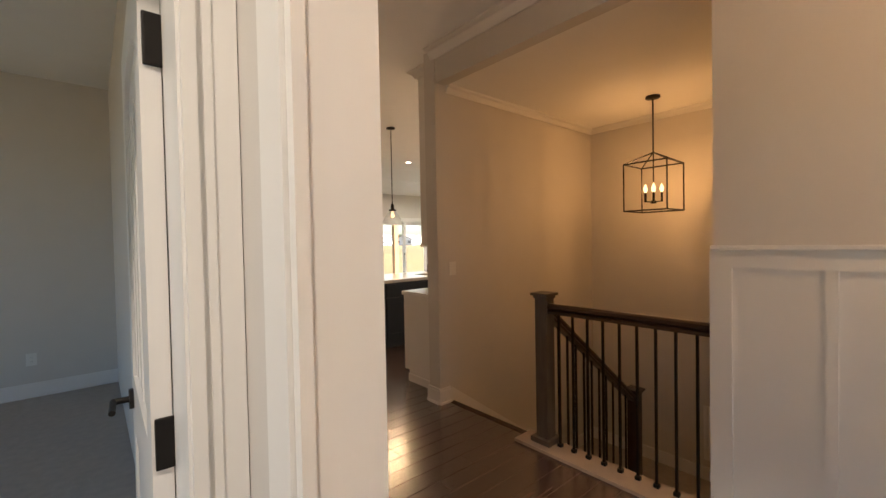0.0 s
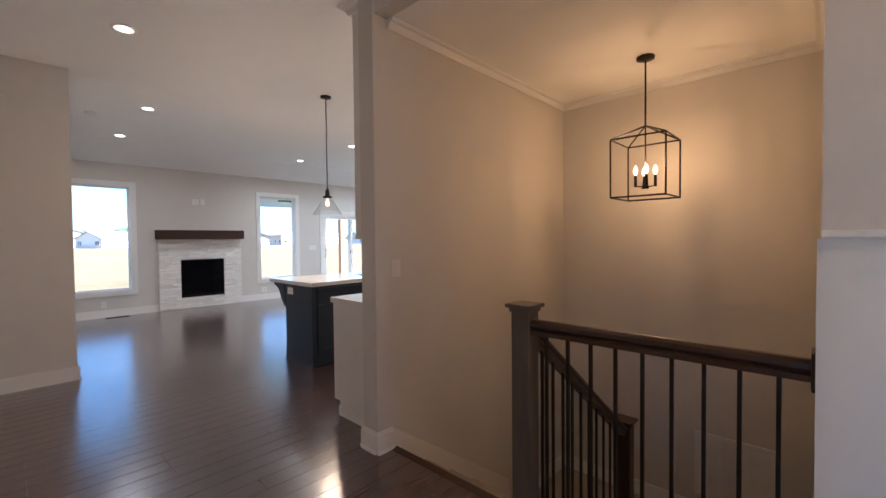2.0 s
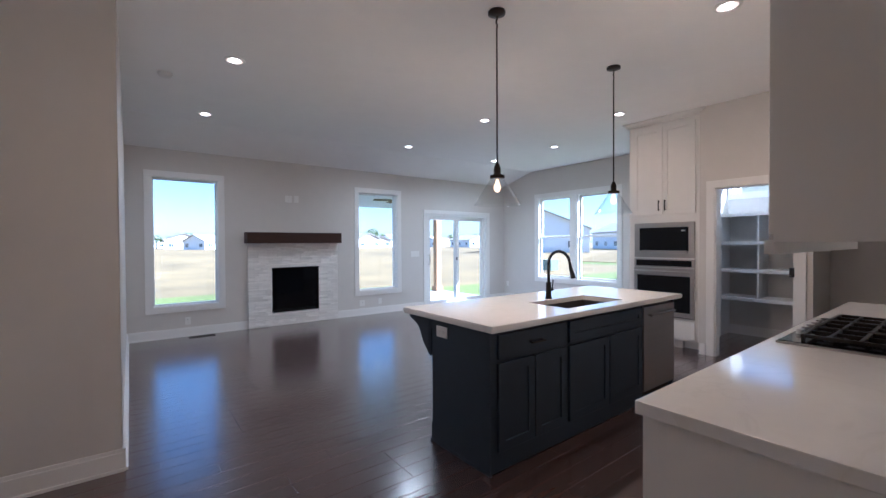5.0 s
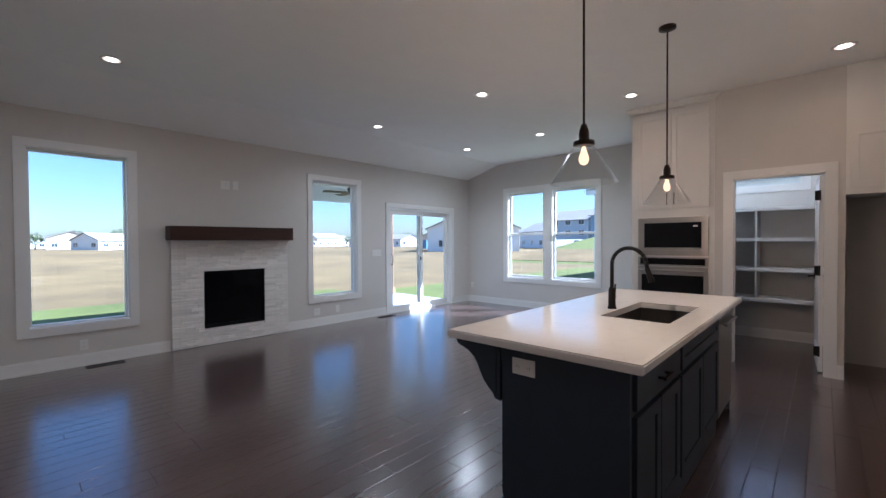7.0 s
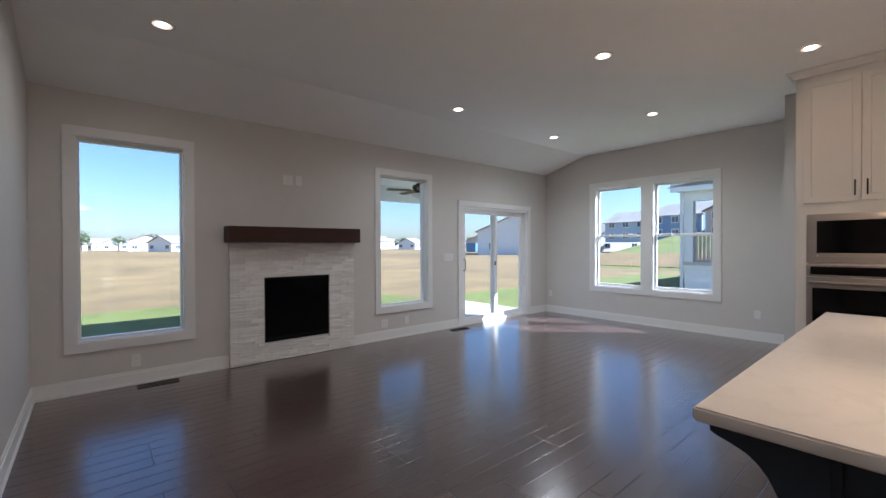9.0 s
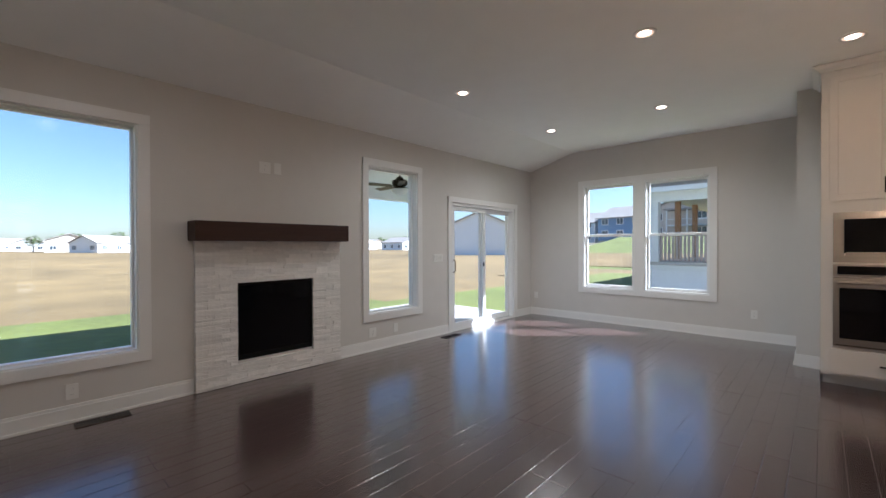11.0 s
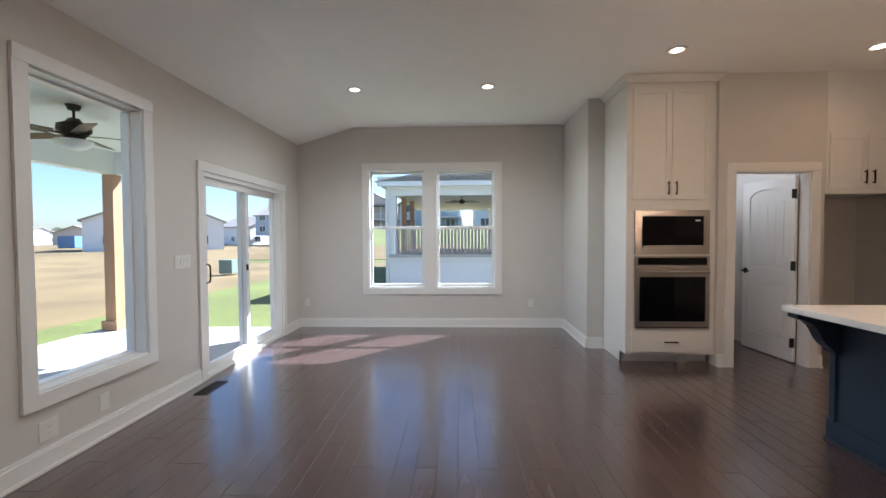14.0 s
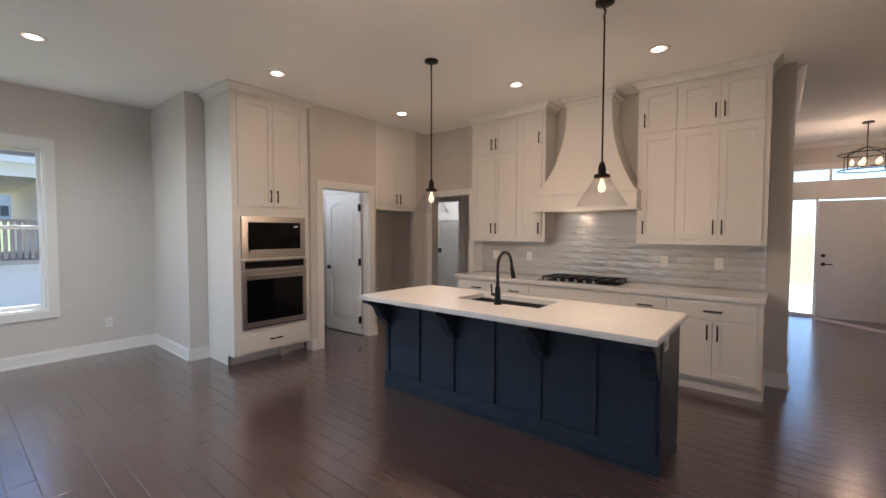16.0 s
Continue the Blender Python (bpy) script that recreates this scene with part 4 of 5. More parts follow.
plate(pose(-0.24, 5.85, 0.36), "white duplex outlet on the bedroom wall", "outlet", "outlet")
plate(pose(3.10, 5.405, 0.79, 0, 0, -90), "white horizontal outlet in the island end", "outlet", "outlet", w=0.118, h=0.075)
for x in (5.68, 5.17, 3.54, 3.04):
    plate(pose(x, 3.203, 1.16, 0, 0, 180), "white outlet plate in the tile backsplash", "outlet", "outlet" if x < 5.5 else "switch", w=0.075 if x < 5.5 else 0.12)
th = thing("thermostat", pose(WX, 4.62, 1.49, 0, 0, 90), "white wall thermostat with grey screen", "thermostat")
part("housing", bx(bmesh.new(), -0.055, 0.055, -0.024, 0, -0.045, 0.045, bevel=0.008), M_PLASTIC, th)
part("screen", bx(bmesh.new(), -0.035, 0.035, -0.026, -0.024, -0.022, 0.026), M_SLOT, th, "grey display")


def register(x, y):
    r = thing("floor_register", pose(x, y, 0.0), "brown metal floor register with two grilles", "floor vent", "floor registers")
    bm = bmesh.new()
    for p in ((-0.17, 0.17, -0.062, -0.047), (-0.17, 0.17, 0.047, 0.062), (-0.17, -0.155, -0.047, 0.047), (0.155, 0.17, -0.047, 0.047), (-0.006, 0.006, -0.047, 0.047)):
        bx(bm, *p, 0.0, 0.006)
    part("frame", bm, M_BRONZE, r)
    # flat dark sheet in place of the shaded duct below the louvres
    part("duct_shade", bx(bmesh.new(), -0.155, 0.155, -0.047, 0.047, 0.0, 0.0015), M_SLOT, r)
    for j in range(14):
        xx = -0.145 + 0.0222 * j
        part("louvre", bx(bmesh.new(), xx, xx + 0.004, -0.047, 0.047, 0.0015, 0.005), M_BRONZE, r)


register(2.28, 10.36)
register(6.32, 10.30)
sdt = thing("smoke_detector", pose(1.712, 7.985, CH), "white round smoke detector on the ceiling", "smoke detector")
part("housing", lathe(bmesh.new(), [(0, -0.038), (0.045, -0.038), (0.058, -0.028), (0.065, -0.010), (0.065, 0), (0, 0)]), M_PLASTIC, sdt, smooth=True)

# ---- lamps ----
def can_light(x, y, watts, tint):
    c = thing("can_light", pose(x, y, CH), "white-rimmed recessed ceiling light, switched on", "ceiling light", "recessed ceiling lights")
    part("rim", lathe(bmesh.new(), [(0.090, 0.0), (0.088, -0.006), (0.062, -0.007), (0.058, -0.002)]), M_PLASTIC, c, smooth=True)
    part("lens", cyl(bmesh.new(), 0.048, 0.048, -0.005, -0.001), M_CANGLOW, c, "glowing warm lens")
    # Not a light source itself: emission here imitates the orange halo round the lens.
    part("halo_ring", lathe(bmesh.new(), [(0.048, -0.004), (0.066, -0.008)]), M_HALO, c, "glowing ring standing in for the warm halo of the lens")
    lp = new("can_lamp", bpy.data.lights.new("can_lamp", "SPOT"))
    lp.data.energy, lp.data.color, lp.data.spot_size, lp.data.spot_blend, lp.data.shadow_soft_size = watts, tint, radians(165), 1.0, 0.11
    lp.matrix_world = Matrix.Translation((x, y, CH - 0.02))


for x, y in ((2.195, 7.29), (2.205, 9.185), (5.257, 7.28), (5.25, 9.17), (7.285, 7.69), (7.3, 9.185), (6.475, 6.05), (6.495, 4.285), (4.786, 4.29), (3.415, 4.285), (1.592, 5.065), (-0.55, 0.15)):
    can_light(x, y, *(HALL_CAN if x < 0 else KITCHEN_CAN if y < 6.2 else WEST_CAN if x < 3 else EAST_CAN if x > 7 else LIVING_CAN))


def point_lamp(loc, watts, tint, r):
    lp = new("bulb_lamp", bpy.data.lights.new("bulb_lamp", "POINT"))
    lp.data.energy, lp.data.color, lp.data.shadow_soft_size = watts, tint, r
    lp.location = loc


def pendant(x, y):
    p = thing("pendant_light", pose(x, y, 0), "bronze pendant with clear glass cone shade, lit", "pendant light", "island pendants")
    part("canopy", lathe(bmesh.new(), [(0, CH - 0.001), (0.062, CH - 0.001), (0.062, CH - 0.018), (0.02, CH - 0.026), (0, CH - 0.026)]), M_BRONZE, p, smooth=True)
    bm = bmesh.new()
    for j in range(3):
        z = CH - 0.045 - 0.028 * j
        bmesh.ops.create_cone(bm, cap_ends=True, segments=8, radius1=0.006, radius2=0.006, depth=0.03, matrix=Matrix.Translation((0.004 * (-1) ** j, 0, z)))
    part("chain", bm, M_BRONZE, p)
    part("stem", cyl(bmesh.new(), 0.006, 0.006, 1.955, CH - 0.11, seg=12), M_BRONZE, p)
    part("socket", lathe(bmesh.new(), [(0, 1.965), (0.014, 1.965), (0.020, 1.945), (0.026, 1.925), (0.026, 1.885), (0.052, 1.878), (0.054, 1.858), (0.03, 1.855), (0, 1.855)]), M_BRONZE, p, smooth=True)
    sh = part("shade", lathe(bmesh.new(), [(0.036, 1.866), (0.044, 1.862), (0.052, 1.850), (0.165, 1.668), (0.168, 1.664), (0.165, 1.662), (0.163, 1.665), (0.049, 1.848)], 40), M_SHADE, p, "clear glass cone shade", smooth=True)
    sh.visible_shadow = False
    part("bulb", lathe(bmesh.new(), [(0.010, 1.85), (0.012, 1.835), (0.022, 1.805), (0.026, 1.785), (0.018, 1.762), (0, 1.755)], 16), M_BULB, p, "glowing warm bulb", smooth=True)
    point_lamp((x, y, 1.742), PENDANT_WATTS, BULB_TINT, 0.011)


pendant(3.537, 5.315)
pendant(5.088, 5.32)

# lantern above the stairs
LX, LY = 4.35, 2.025
ln = thing("stair_lantern", pose(LX, LY, 0, 0, 0, 0), "black open-cage lantern with four candle bulbs", "pendant light")
part("canopy", lathe(bmesh.new(), [(0, SCEIL - 0.001), (0.065, SCEIL - 0.001), (0.065, SCEIL - 0.02), (0.012, SCEIL - 0.03), (0, SCEIL - 0.03)]), M_IRON, ln, smooth=True)
part("stem", cyl(bmesh.new(), 0.007, 0.007, 2.225, SCEIL - 0.02, seg=12), M_IRON, ln)
HW, ZT, ZB, ZP = 0.197, 2.115, 1.665, 2.225
w_ = 0.007


def bar(bm, a, b):
    rod(bm, a, b, w_, 4)


cs = [(-HW, -HW), (HW, -HW), (HW, HW), (-HW, HW)]
for z, nm in ((ZT, "top_frame"), (ZB, "bottom_frame")):
    bm = bmesh.new()
    for a, b in zip(cs, cs[1:] + cs[:1]):
        bar(bm, (*a, z), (*b, z))
    part(nm, bm, M_IRON, ln)
for c_ in cs:
    part("corner_post", rod(bmesh.new(), (*c_, ZB), (*c_, ZT), w_, 4), M_IRON, ln)
    part("roof_bar", rod(bmesh.new(), (*c_, ZT), (0, 0, ZP), w_, 4), M_IRON, ln)
bm = cyl(bmesh.new(), 0.006, 0.006, 1.74, 2.225, seg=10)
cyl(bm, 0.028, 0.02, 1.735, 1.765)
part("centre_rod", bm, M_IRON, ln)
for a in range(4):
    dx, dy = 0.07 * math.cos(math.pi / 2 * a + 0.4), 0.07 * math.sin(math.pi / 2 * a + 0.4)
    part("arm", rod(bmesh.new(), (0, 0, 1.75), (dx, dy, 1.755), 0.005), M_IRON, ln)
    cd = part("candle", cyl(bmesh.new(), 0.011, 0.011, 1.75, 1.84, dx, dy, 14), M_IRON, ln)
    part("bulb", lathe(bmesh.new(), [(0.008, 1.84), (0.018, 1.865), (0.019, 1.88), (0.010, 1.91), (0, 1.925)], 14, dx, dy), M_BULB, cd, "glowing candle bulb", smooth=True)



for a in range(4):
    point_lamp((LX + 0.07 * math.cos(math.pi / 2 * a + 0.4), LY + 0.07 * math.sin(math.pi / 2 * a + 0.4), 1.934), LANTERN_WATTS / 4, (1.0, 0.49, 0.17), 0.006)

# foyer chandelier: wide rounded cage
fcx, fcy = 1.63, -0.12
fl = thing("foyer_chandelier", pose(fcx, fcy, 0), "dark metal cage chandelier with lit bulbs", "chandelier")
part("canopy", cyl(bmesh.new(), 0.065, 0.065, CH - 0.02, CH - 0.001), M_IRON, fl)
part("stem", cyl(bmesh.new(), 0.007, 0.007, 2.42, CH - 0.02, seg=10), M_IRON, fl)
R2 = 0.30
for z in (2.60, 2.37):
    bm = bmesh.new()
    k = 28
    ring = [(R2 * math.cos(2 * math.pi * j / k), R2 * math.sin(2 * math.pi * j / k), z) for j in range(k)]
    for a, b in zip(ring, ring[1:] + ring[:1]):
        rod(bm, a, b, 0.008, 6)
    part("hoop", bm, M_IRON, fl)
for j in range(4):
    a = math.pi / 4 + math.pi / 2 * j
    e = (R2 * math.cos(a), R2 * math.sin(a))
    bm = rod(bmesh.new(), (*e, 2.37), (*e, 2.60), 0.007, 6)
    rod(bm, (*e, 2.60), (0, 0, 2.70), 0.007, 6)
    part("cage_bar", bm, M_IRON, fl)
for j in range(5):
    a = 2 * math.pi * j / 5
    e = (0.15 * math.cos(a), 0.15 * math.sin(a))
    part("arm", rod(bmesh.new(), (0, 0, 2.43), (*e, 2.44), 0.006), M_IRON, fl)
    part("bulb", lathe(bmesh.new(), [(0.012, 2.445), (0.024, 2.475), (0.026, 2.49), (0.014, 2.525), (0, 2.535)], 14, *e), M_BULB, fl, "glowing bulb", smooth=True)
point_lamp((fcx, fcy, 2.49), FOYER_WATTS, (1.0, 0.60, 0.33), 0.10)

# flush lights in pantry and laundry
for x, y, w_l in ((7.75, 5.28, 2.5), (7.45, 1.95, 8.0)):
    c = thing("flush_light", pose(x, y, CH), "white flush ceiling light, switched on", "ceiling light")
    part("base", lathe(bmesh.new(), [(0, 0), (0.16, 0), (0.16, -0.03), (0, -0.03)]), M_PLASTIC, c)
    part("diffuser", lathe(bmesh.new(), [(0.15, -0.03), (0.13, -0.055), (0.07, -0.075), (0, -0.08)]), M_COOLGLOW, c, "glowing white diffuser", smooth=True)
    point_lamp((x, y, CH - 0.16), w_l, (1.0, 0.84, 0.66), 0.08)

# ---- stairs ----
NST, RISE, RUN = 6, 0.185, 0.265
st = thing("staircase", pose(0, 0, 0), "carpeted stair flight with white skirt, going down", "stairs")
for j in range(1, NST):
    part("step", bx(bmesh.new(), 2.60 + RUN * (j - 1), 2.60 + RUN * j + 0.025, 2.09, SY, -RISE * j - 0.17, -RISE * j, bevel=0.012), M_CARPET, st)
LZ = -RISE * NST
LXW = 2.60 + RUN * (NST - 1)
part("landing", bx(bmesh.new(), LXW, 5.0, 0.99, SY, LZ - 0.2, LZ), M_CARPET, st)
for j in range(1, 8):
    part("step", bx(bmesh.new(), LXW - RUN * j, LXW - RUN * (j - 1) + 0.02, 0.98, 1.98, LZ - RISE * j - 0.17, LZ - RISE * j, bevel=0.012), M_CARPET, st)
part("nosing", bx(bmesh.new(), 2.575, 2.63, 2.09, SY, -0.03, 0.004, bevel=0.008), M_RAILWOOD, st, "dark wood nosing")
part("top_riser", bx(bmesh.new(), 2.595, 2.605, 2.09, SY, -RISE, -0.03), M_TRIM, st)


def slope_board(y0, y1, h0, h1):
    """Board along the flight, from h0 to h1 above the line of the steps."""
    drop = LZ + RISE
    return prism(bmesh.new(), [(2.60, h0), (LXW, drop + h0), (LXW, drop + h1), (2.60, h1)], "y", y0, y1)


part("wall_skirt", slope_board(SY - 0.016, SY, -0.25, 0.135), M_TRIM, st, "white skirt board")
bm = bmesh.new()
bx(bm, LXW, 5.0, SY - 0.016, SY, LZ, LZ + 0.135), bx(bm, 4.984, 5.0, 0.99, SY - 0.016, LZ, LZ + 0.135)
part("landing_skirt", bm, M_TRIM, st)
part("stringer", slope_board(1.99, 2.09, -0.36, 0.03), M_TRIM, st, "white closed stringer")
bm = bx(bmesh.new(), 2.45, 2.64, 1.0, 2.20, 0.0, 0.022, bevel=0.004)
part("floor_cap", bm, M_CAP, st, "pale cap board under the balusters")
bm = bx(bmesh.new(), 2.595, 2.61, 1.0, 2.06, -2.2, 0.0)
part("well_face", bm, M_WALL, st)

rl = thing("stair_railing", pose(0, 0, 0), "dark wood handrail on black iron balusters", "railing")


def newel(x, y, z0, z1, parent, mt):
    s = 0.046
    n_ = part("newel_post", bx(bmesh.new(), x - s, x + s, y - s, y + s, z0, z1 - 0.05, bevel=0.004), mt, parent, "square stained newel post")
    bm = bx(bmesh.new(), x - s - 0.008, x + s + 0.008, y - s - 0.008, y + s + 0.008, z1 - 0.05, z1 - 0.030, bevel=0.003)
    bx(bm, x - s - 0.022, x + s + 0.022, y - s - 0.022, y + s + 0.022, z1 - 0.030, z1 - 0.012, bevel=0.004)
    part("cap", bm, mt, n_)
    part("foot", bx(bmesh.new(), x - s - 0.03, x + s + 0.03, y - s - 0.03, y + s + 0.03, z0, z0 + 0.035, bevel=0.006), mt, n_)


NX, NYY = 2.578, 2.025
newel(NX, NYY, 0.022, 1.06, rl, M_NEWEL)
N2X = LXW - 0.015
newel(N2X, NYY, LZ, LZ + 1.175, rl, M_RAILWOOD)


def handrail(a, b, parent):
    a, b = Vector(a), Vector(b)
    d = (b - a)
    m = Matrix.Translation(a) @ d.to_track_quat("Y", "Z").to_matrix().to_4x4()
    prof = [(-0.030, -0.030), (0.030, -0.030), (0.030, -0.012), (0.022, -0.004), (0.034, 0.010), (0.030, 0.026), (0.012, 0.036), (-0.012, 0.036), (-0.030, 0.026), (-0.034, 0.010), (-0.022, -0.004), (-0.030, -0.012)]
    bm = prism(bmesh.new(), prof, "y", 0, d.length)
    bmesh.ops.transform(bm, matrix=m, verts=bm.verts)
    return part("handrail", bm, M_RAILWOOD, parent, "dark stained handrail")


handrail((NX, NYY - 0.046, 0.941), (NX, 0.994, 0.941), rl)
bm = bx(bmesh.new(), NX - 0.05, NX + 0.05, 0.991, 1.011, 0.885, 1.005, bevel=0.008)
part("rosette", bm, M_RAILWOOD, rl)
SL = -(LZ + RISE) / (LXW - 2.60)
za = 0.90
RS = 0.75
zb = za - RS * (N2X - NX - 0.11)
handrail((NX + 0.055, NYY, za), (N2X - 0.055, NYY, zb), rl)


def baluster(x, y, z0, z1):
    bm = bx(bmesh.new(), x - 0.0065, x + 0.0065, y - 0.0065, y + 0.0065, z0, z1)
    b_ = part("baluster", bm, M_IRON, rl)
    bm = bx(bmesh.new(), x - 0.015, x + 0.015, y - 0.015, y + 0.015, z0, z0 + 0.022, bevel=0.005)
    part("shoe", bm, M_IRON, b_)


for j in range(9):
    baluster(NX, 1.911 - 0.103 * j, 0.022, 0.915)
k = 10
for j in range(1, k + 1):
    x = NX + 0.05 + (N2X - NX - 0.11) * j / (k + 1)
    zs = 0.03 - SL * (x - 2.60)
    baluster(x, NYY, min(zs, 0.03), za - RS * (x - NX - 0.055) - 0.03)
ra = thing("return_air_grille", pose(5.0, 1.81, -0.34, 0, 0, -90), "white return air grille on the stair wall", "vent")
bm = bmesh.new()
for p in ((0, 0.56, -0.03, 0), (0, 0.56, -0.56, -0.53), (0, 0.03, -0.53, -0.03), (0.53, 0.56, -0.53, -0.03), (0.18, 0.20, -0.53, -0.03), (0.36, 0.38, -0.53, -0.03)):
    bx(bm, p[0], p[1], -0.012, 0, p[2], p[3])
part("frame", bm, M_TRIM, ra)
for j in range(24):
    z = -0.04 - 0.0205 * j
    part("slat", bx(bmesh.new(), 0.03, 0.53, -0.008, 0, z - 0.012, z), M_TRIM, ra)

# ---- front entry ----
fd = thing("front_door", pose(0.92, -1.555, 0), "white panelled front entry door, closed", "door")
part("leaf", panel_leaf(1.115, 2.03, 0.045), M_TRIM, fd)
bm = bmesh.new()
rod(bm, (1.035, 0.045, 0.93), (1.035, 0.10, 0.93), 0.011), rod(bm, (1.035, 0.098, 0.93), (0.915, 0.10, 0.93), 0.010), rod(bm, (1.035, 0.045, 0.93), (1.035, 0.055, 0.93), 0.032, 20)
part("lever_handle", bm, M_IRON, fd, "black lever handle")
part("deadbolt", rod(bmesh.new(), (1.035, 0.045, 1.08), (1.035, 0.075, 1.08), 0.03, 20), M_IRON, fd, "black deadbolt")
run("trim_entry", [(2.04, 2.075, -1.60, -1.48, 0, 2.10), (2.385, 2.495, -1.60, -1.48, 0, 2.62), (0.80, 2.47, -1.56, -1.478, 2.06, 2.38), (0.80, 0.915, -1.60, -1.48, 0, 2.62), (0.80, 2.47, -1.56, -1.478, 2.58, 2.68), (1.88, 1.915, -1.6, -1.5, 2.38, 2.58), (2.075, 2.385, -1.6, -1.48, 0, 0.05), (0.915, 2.04, -1.6, -1.48, 0, 0.011)], "white entry door frame with sidelight and transom")
sl_ = tagged(new("window_5"), "narrow sidelight and transom panes at the entry", "window", kind="structure")
pane((2.075, 2.385, -1.56, -1.556, 0.05, 2.06), sl_)
pane((0.915, 1.88, -1.59, -1.586, 2.38, 2.58), sl_)
pane((1.915, 2.385, -1.59, -1.586, 2.38, 2.58), sl_)

structure("wall_hall_south", wall_bm("x", 2.1, 2.2, 5.12, EX, 0, CH, ((7.10, 7.80, 0, 2.04),)), M_WALL, "greige hall wall with a laundry doorway", "wall")
structure("trim_laundry_door", casing("x", 2.2, 1, (7.10, 7.80, 0, 2.04), sill=False), M_TRIM, "white laundry door casing", "trim")
# laundry behind the doorway: shelf, box, door
lw_ = thing("laundry_shelf", pose(0, 0, 0), "white wire shelf on the laundry wall", "shelf")
for j in range(12):
    part("wire", rod(bmesh.new(), (7.0, 1.32 + 0.026 * j, 1.73), (8.85, 1.32 + 0.026 * j, 1.73), 0.003, 6), M_TRIM, lw_)
for x in (7.02, 7.6, 8.2, 8.83):
    part("bracket", rod(bmesh.new(), (x, 1.302, 1.42), (x, 1.605, 1.722), 0.005, 6), M_TRIM, lw_)
part("lip", rod(bmesh.new(), (7.0, 1.612, 1.70), (8.85, 1.612, 1.70), 0.005, 6), M_TRIM, lw_)
wb = thing("washer_box", pose(8.33, 1.30, 1.08, 0, 0, 180), "white recessed washer outlet box", "outlet box")
part("frame", bx(bmesh.new(), -0.13, 0.13, -0.012, 0, -0.09, 0.09, bevel=0.004), M_PLASTIC, wb)
# no hollow is cut: this dark plate paints the shade inside the box
part("recess_shade", bx(bmesh.new(), -0.09, 0.09, -0.014, -0.012, -0.055, 0.055), M_SLOT, wb)

# ---- outside ----
M_DIRT = mat("dry_field", (0.168, 0.116, 0.046), 0.95, grain=0.5, scale=0.35, bump=0.5, bscale=3)
M_GRASS = mat("lawn", (0.115, 0.132, 0.026), 0.9, grain=0.35, scale=5, bump=0.6, bscale=40)
M_CONC = mat("concrete", (0.46, 0.445, 0.42), 0.85, grain=0.1, scale=8, bump=0.2, bscale=60)
M_SIDING = mat("white_siding", (0.76, 0.78, 0.80), 0.7, grain=0.05, scale=3)
M_SIDING_B = mat("blue_grey_siding", (0.42, 0.50, 0.58), 0.7, grain=0.08, scale=3)
M_SIDING_D = mat("deep_blue_siding", (0.17, 0.26, 0.40), 0.7, grain=0.08, scale=3)
M_SIDING_T2 = mat("pale_tan_siding", (0.55, 0.50, 0.44), 0.7, grain=0.06, scale=3)
M_ROOF = mat("grey_shingle", (0.30, 0.28, 0.26), 0.9, grain=0.25, scale=6, bump=0.3, bscale=20)
M_CEDAR = mat("cedar_post", (0.36, 0.20, 0.10), 0.65, grain=0.3, scale=10, bump=0.2, bscale=25, stretch=(3, 3, 0.3))
M_SOFFIT = mat("white_soffit", (0.72, 0.74, 0.74), 0.7, grain=0.03, scale=6)
M_LEAF = mat("tree_leaves", (0.075, 0.11, 0.03), 0.8, grain=0.4, scale=3, spread=0.35)
M_BARK = mat("bark", (0.10, 0.075, 0.055), 0.9, grain=0.3, scale=10)
M_DARKWIN = mat("far_window_glass", (0.06, 0.08, 0.10), 0.1, grain=0.2, scale=1)
GZ = -0.30
bm = bmesh.new()
GX0, GX1, GY0, GY1 = -3.1, EX + 0.1, -1.6, NY + 0.1
outer, hole_ = [bm.verts.new((x, y, GZ - 0.002)) for x, y in ((-1500, -1500), (1500, -1500), (1500, 1500), (-1500, 1500))], [bm.verts.new((x, y, GZ - 0.002)) for x, y in ((GX0, GY0), (GX1, GY0), (GX1, GY1), (GX0, GY1))]
for k in range(4):
    bm.faces.new((outer[k], outer[(k + 1) % 4], hole_[(k + 1) % 4], hole_[k]))
structure("ground", bm, M_DIRT, "dry tan field reaching the horizon", "ground")
bm = bmesh.new()
bx(bm, -25, 4.5, NY + 0.16, 18.6, GZ, -0.272), bx(bm, 4.5, 9.4, 13.95, 17.2, GZ, -0.272), bx(bm, 9.4, 15.5, 3.0, 15.6, GZ, -0.272), bx(bm, 9.08, 9.4, 3.0, NY + 0.16, GZ, -0.272)
bx(bm, 15.5, 26, 10.6, 15.6, GZ, -0.272)
structure("lawn", bm, M_GRASS, "green mown lawn strip", "grass")
structure("patio", box(4.5, 9.4, NY + 0.16, 13.95, GZ, -0.12), M_CONC, "pale concrete patio slab", "pavement")
structure("front_walk", box(0.2, 3.2, -8, -1.64, GZ, -0.08), M_CONC, "pale concrete front walk", "pavement")
pr = thing("patio_roof", pose(0, 0, 0), "white covered patio roof on cedar posts", "patio roof")
part("ceiling_board", bx(bmesh.new(), 4.5, 9.35, NY + 0.162, 13.9, 2.78, 2.83), M_SOFFIT, pr)
part("beam", bx(bmesh.new(), 4.5, 9.35, 13.60, 13.80, 2.42, 2.78), M_SOFFIT, pr)
part("side_beam", bx(bmesh.new(), 9.15, 9.35, NY + 0.162, 13.60, 2.42, 2.78), M_SOFFIT, pr)
part("roof", bx(bmesh.new(), 4.3, 9.6, NY + 0.162, 14.1, 2.83, 3.0), M_ROOF, pr)
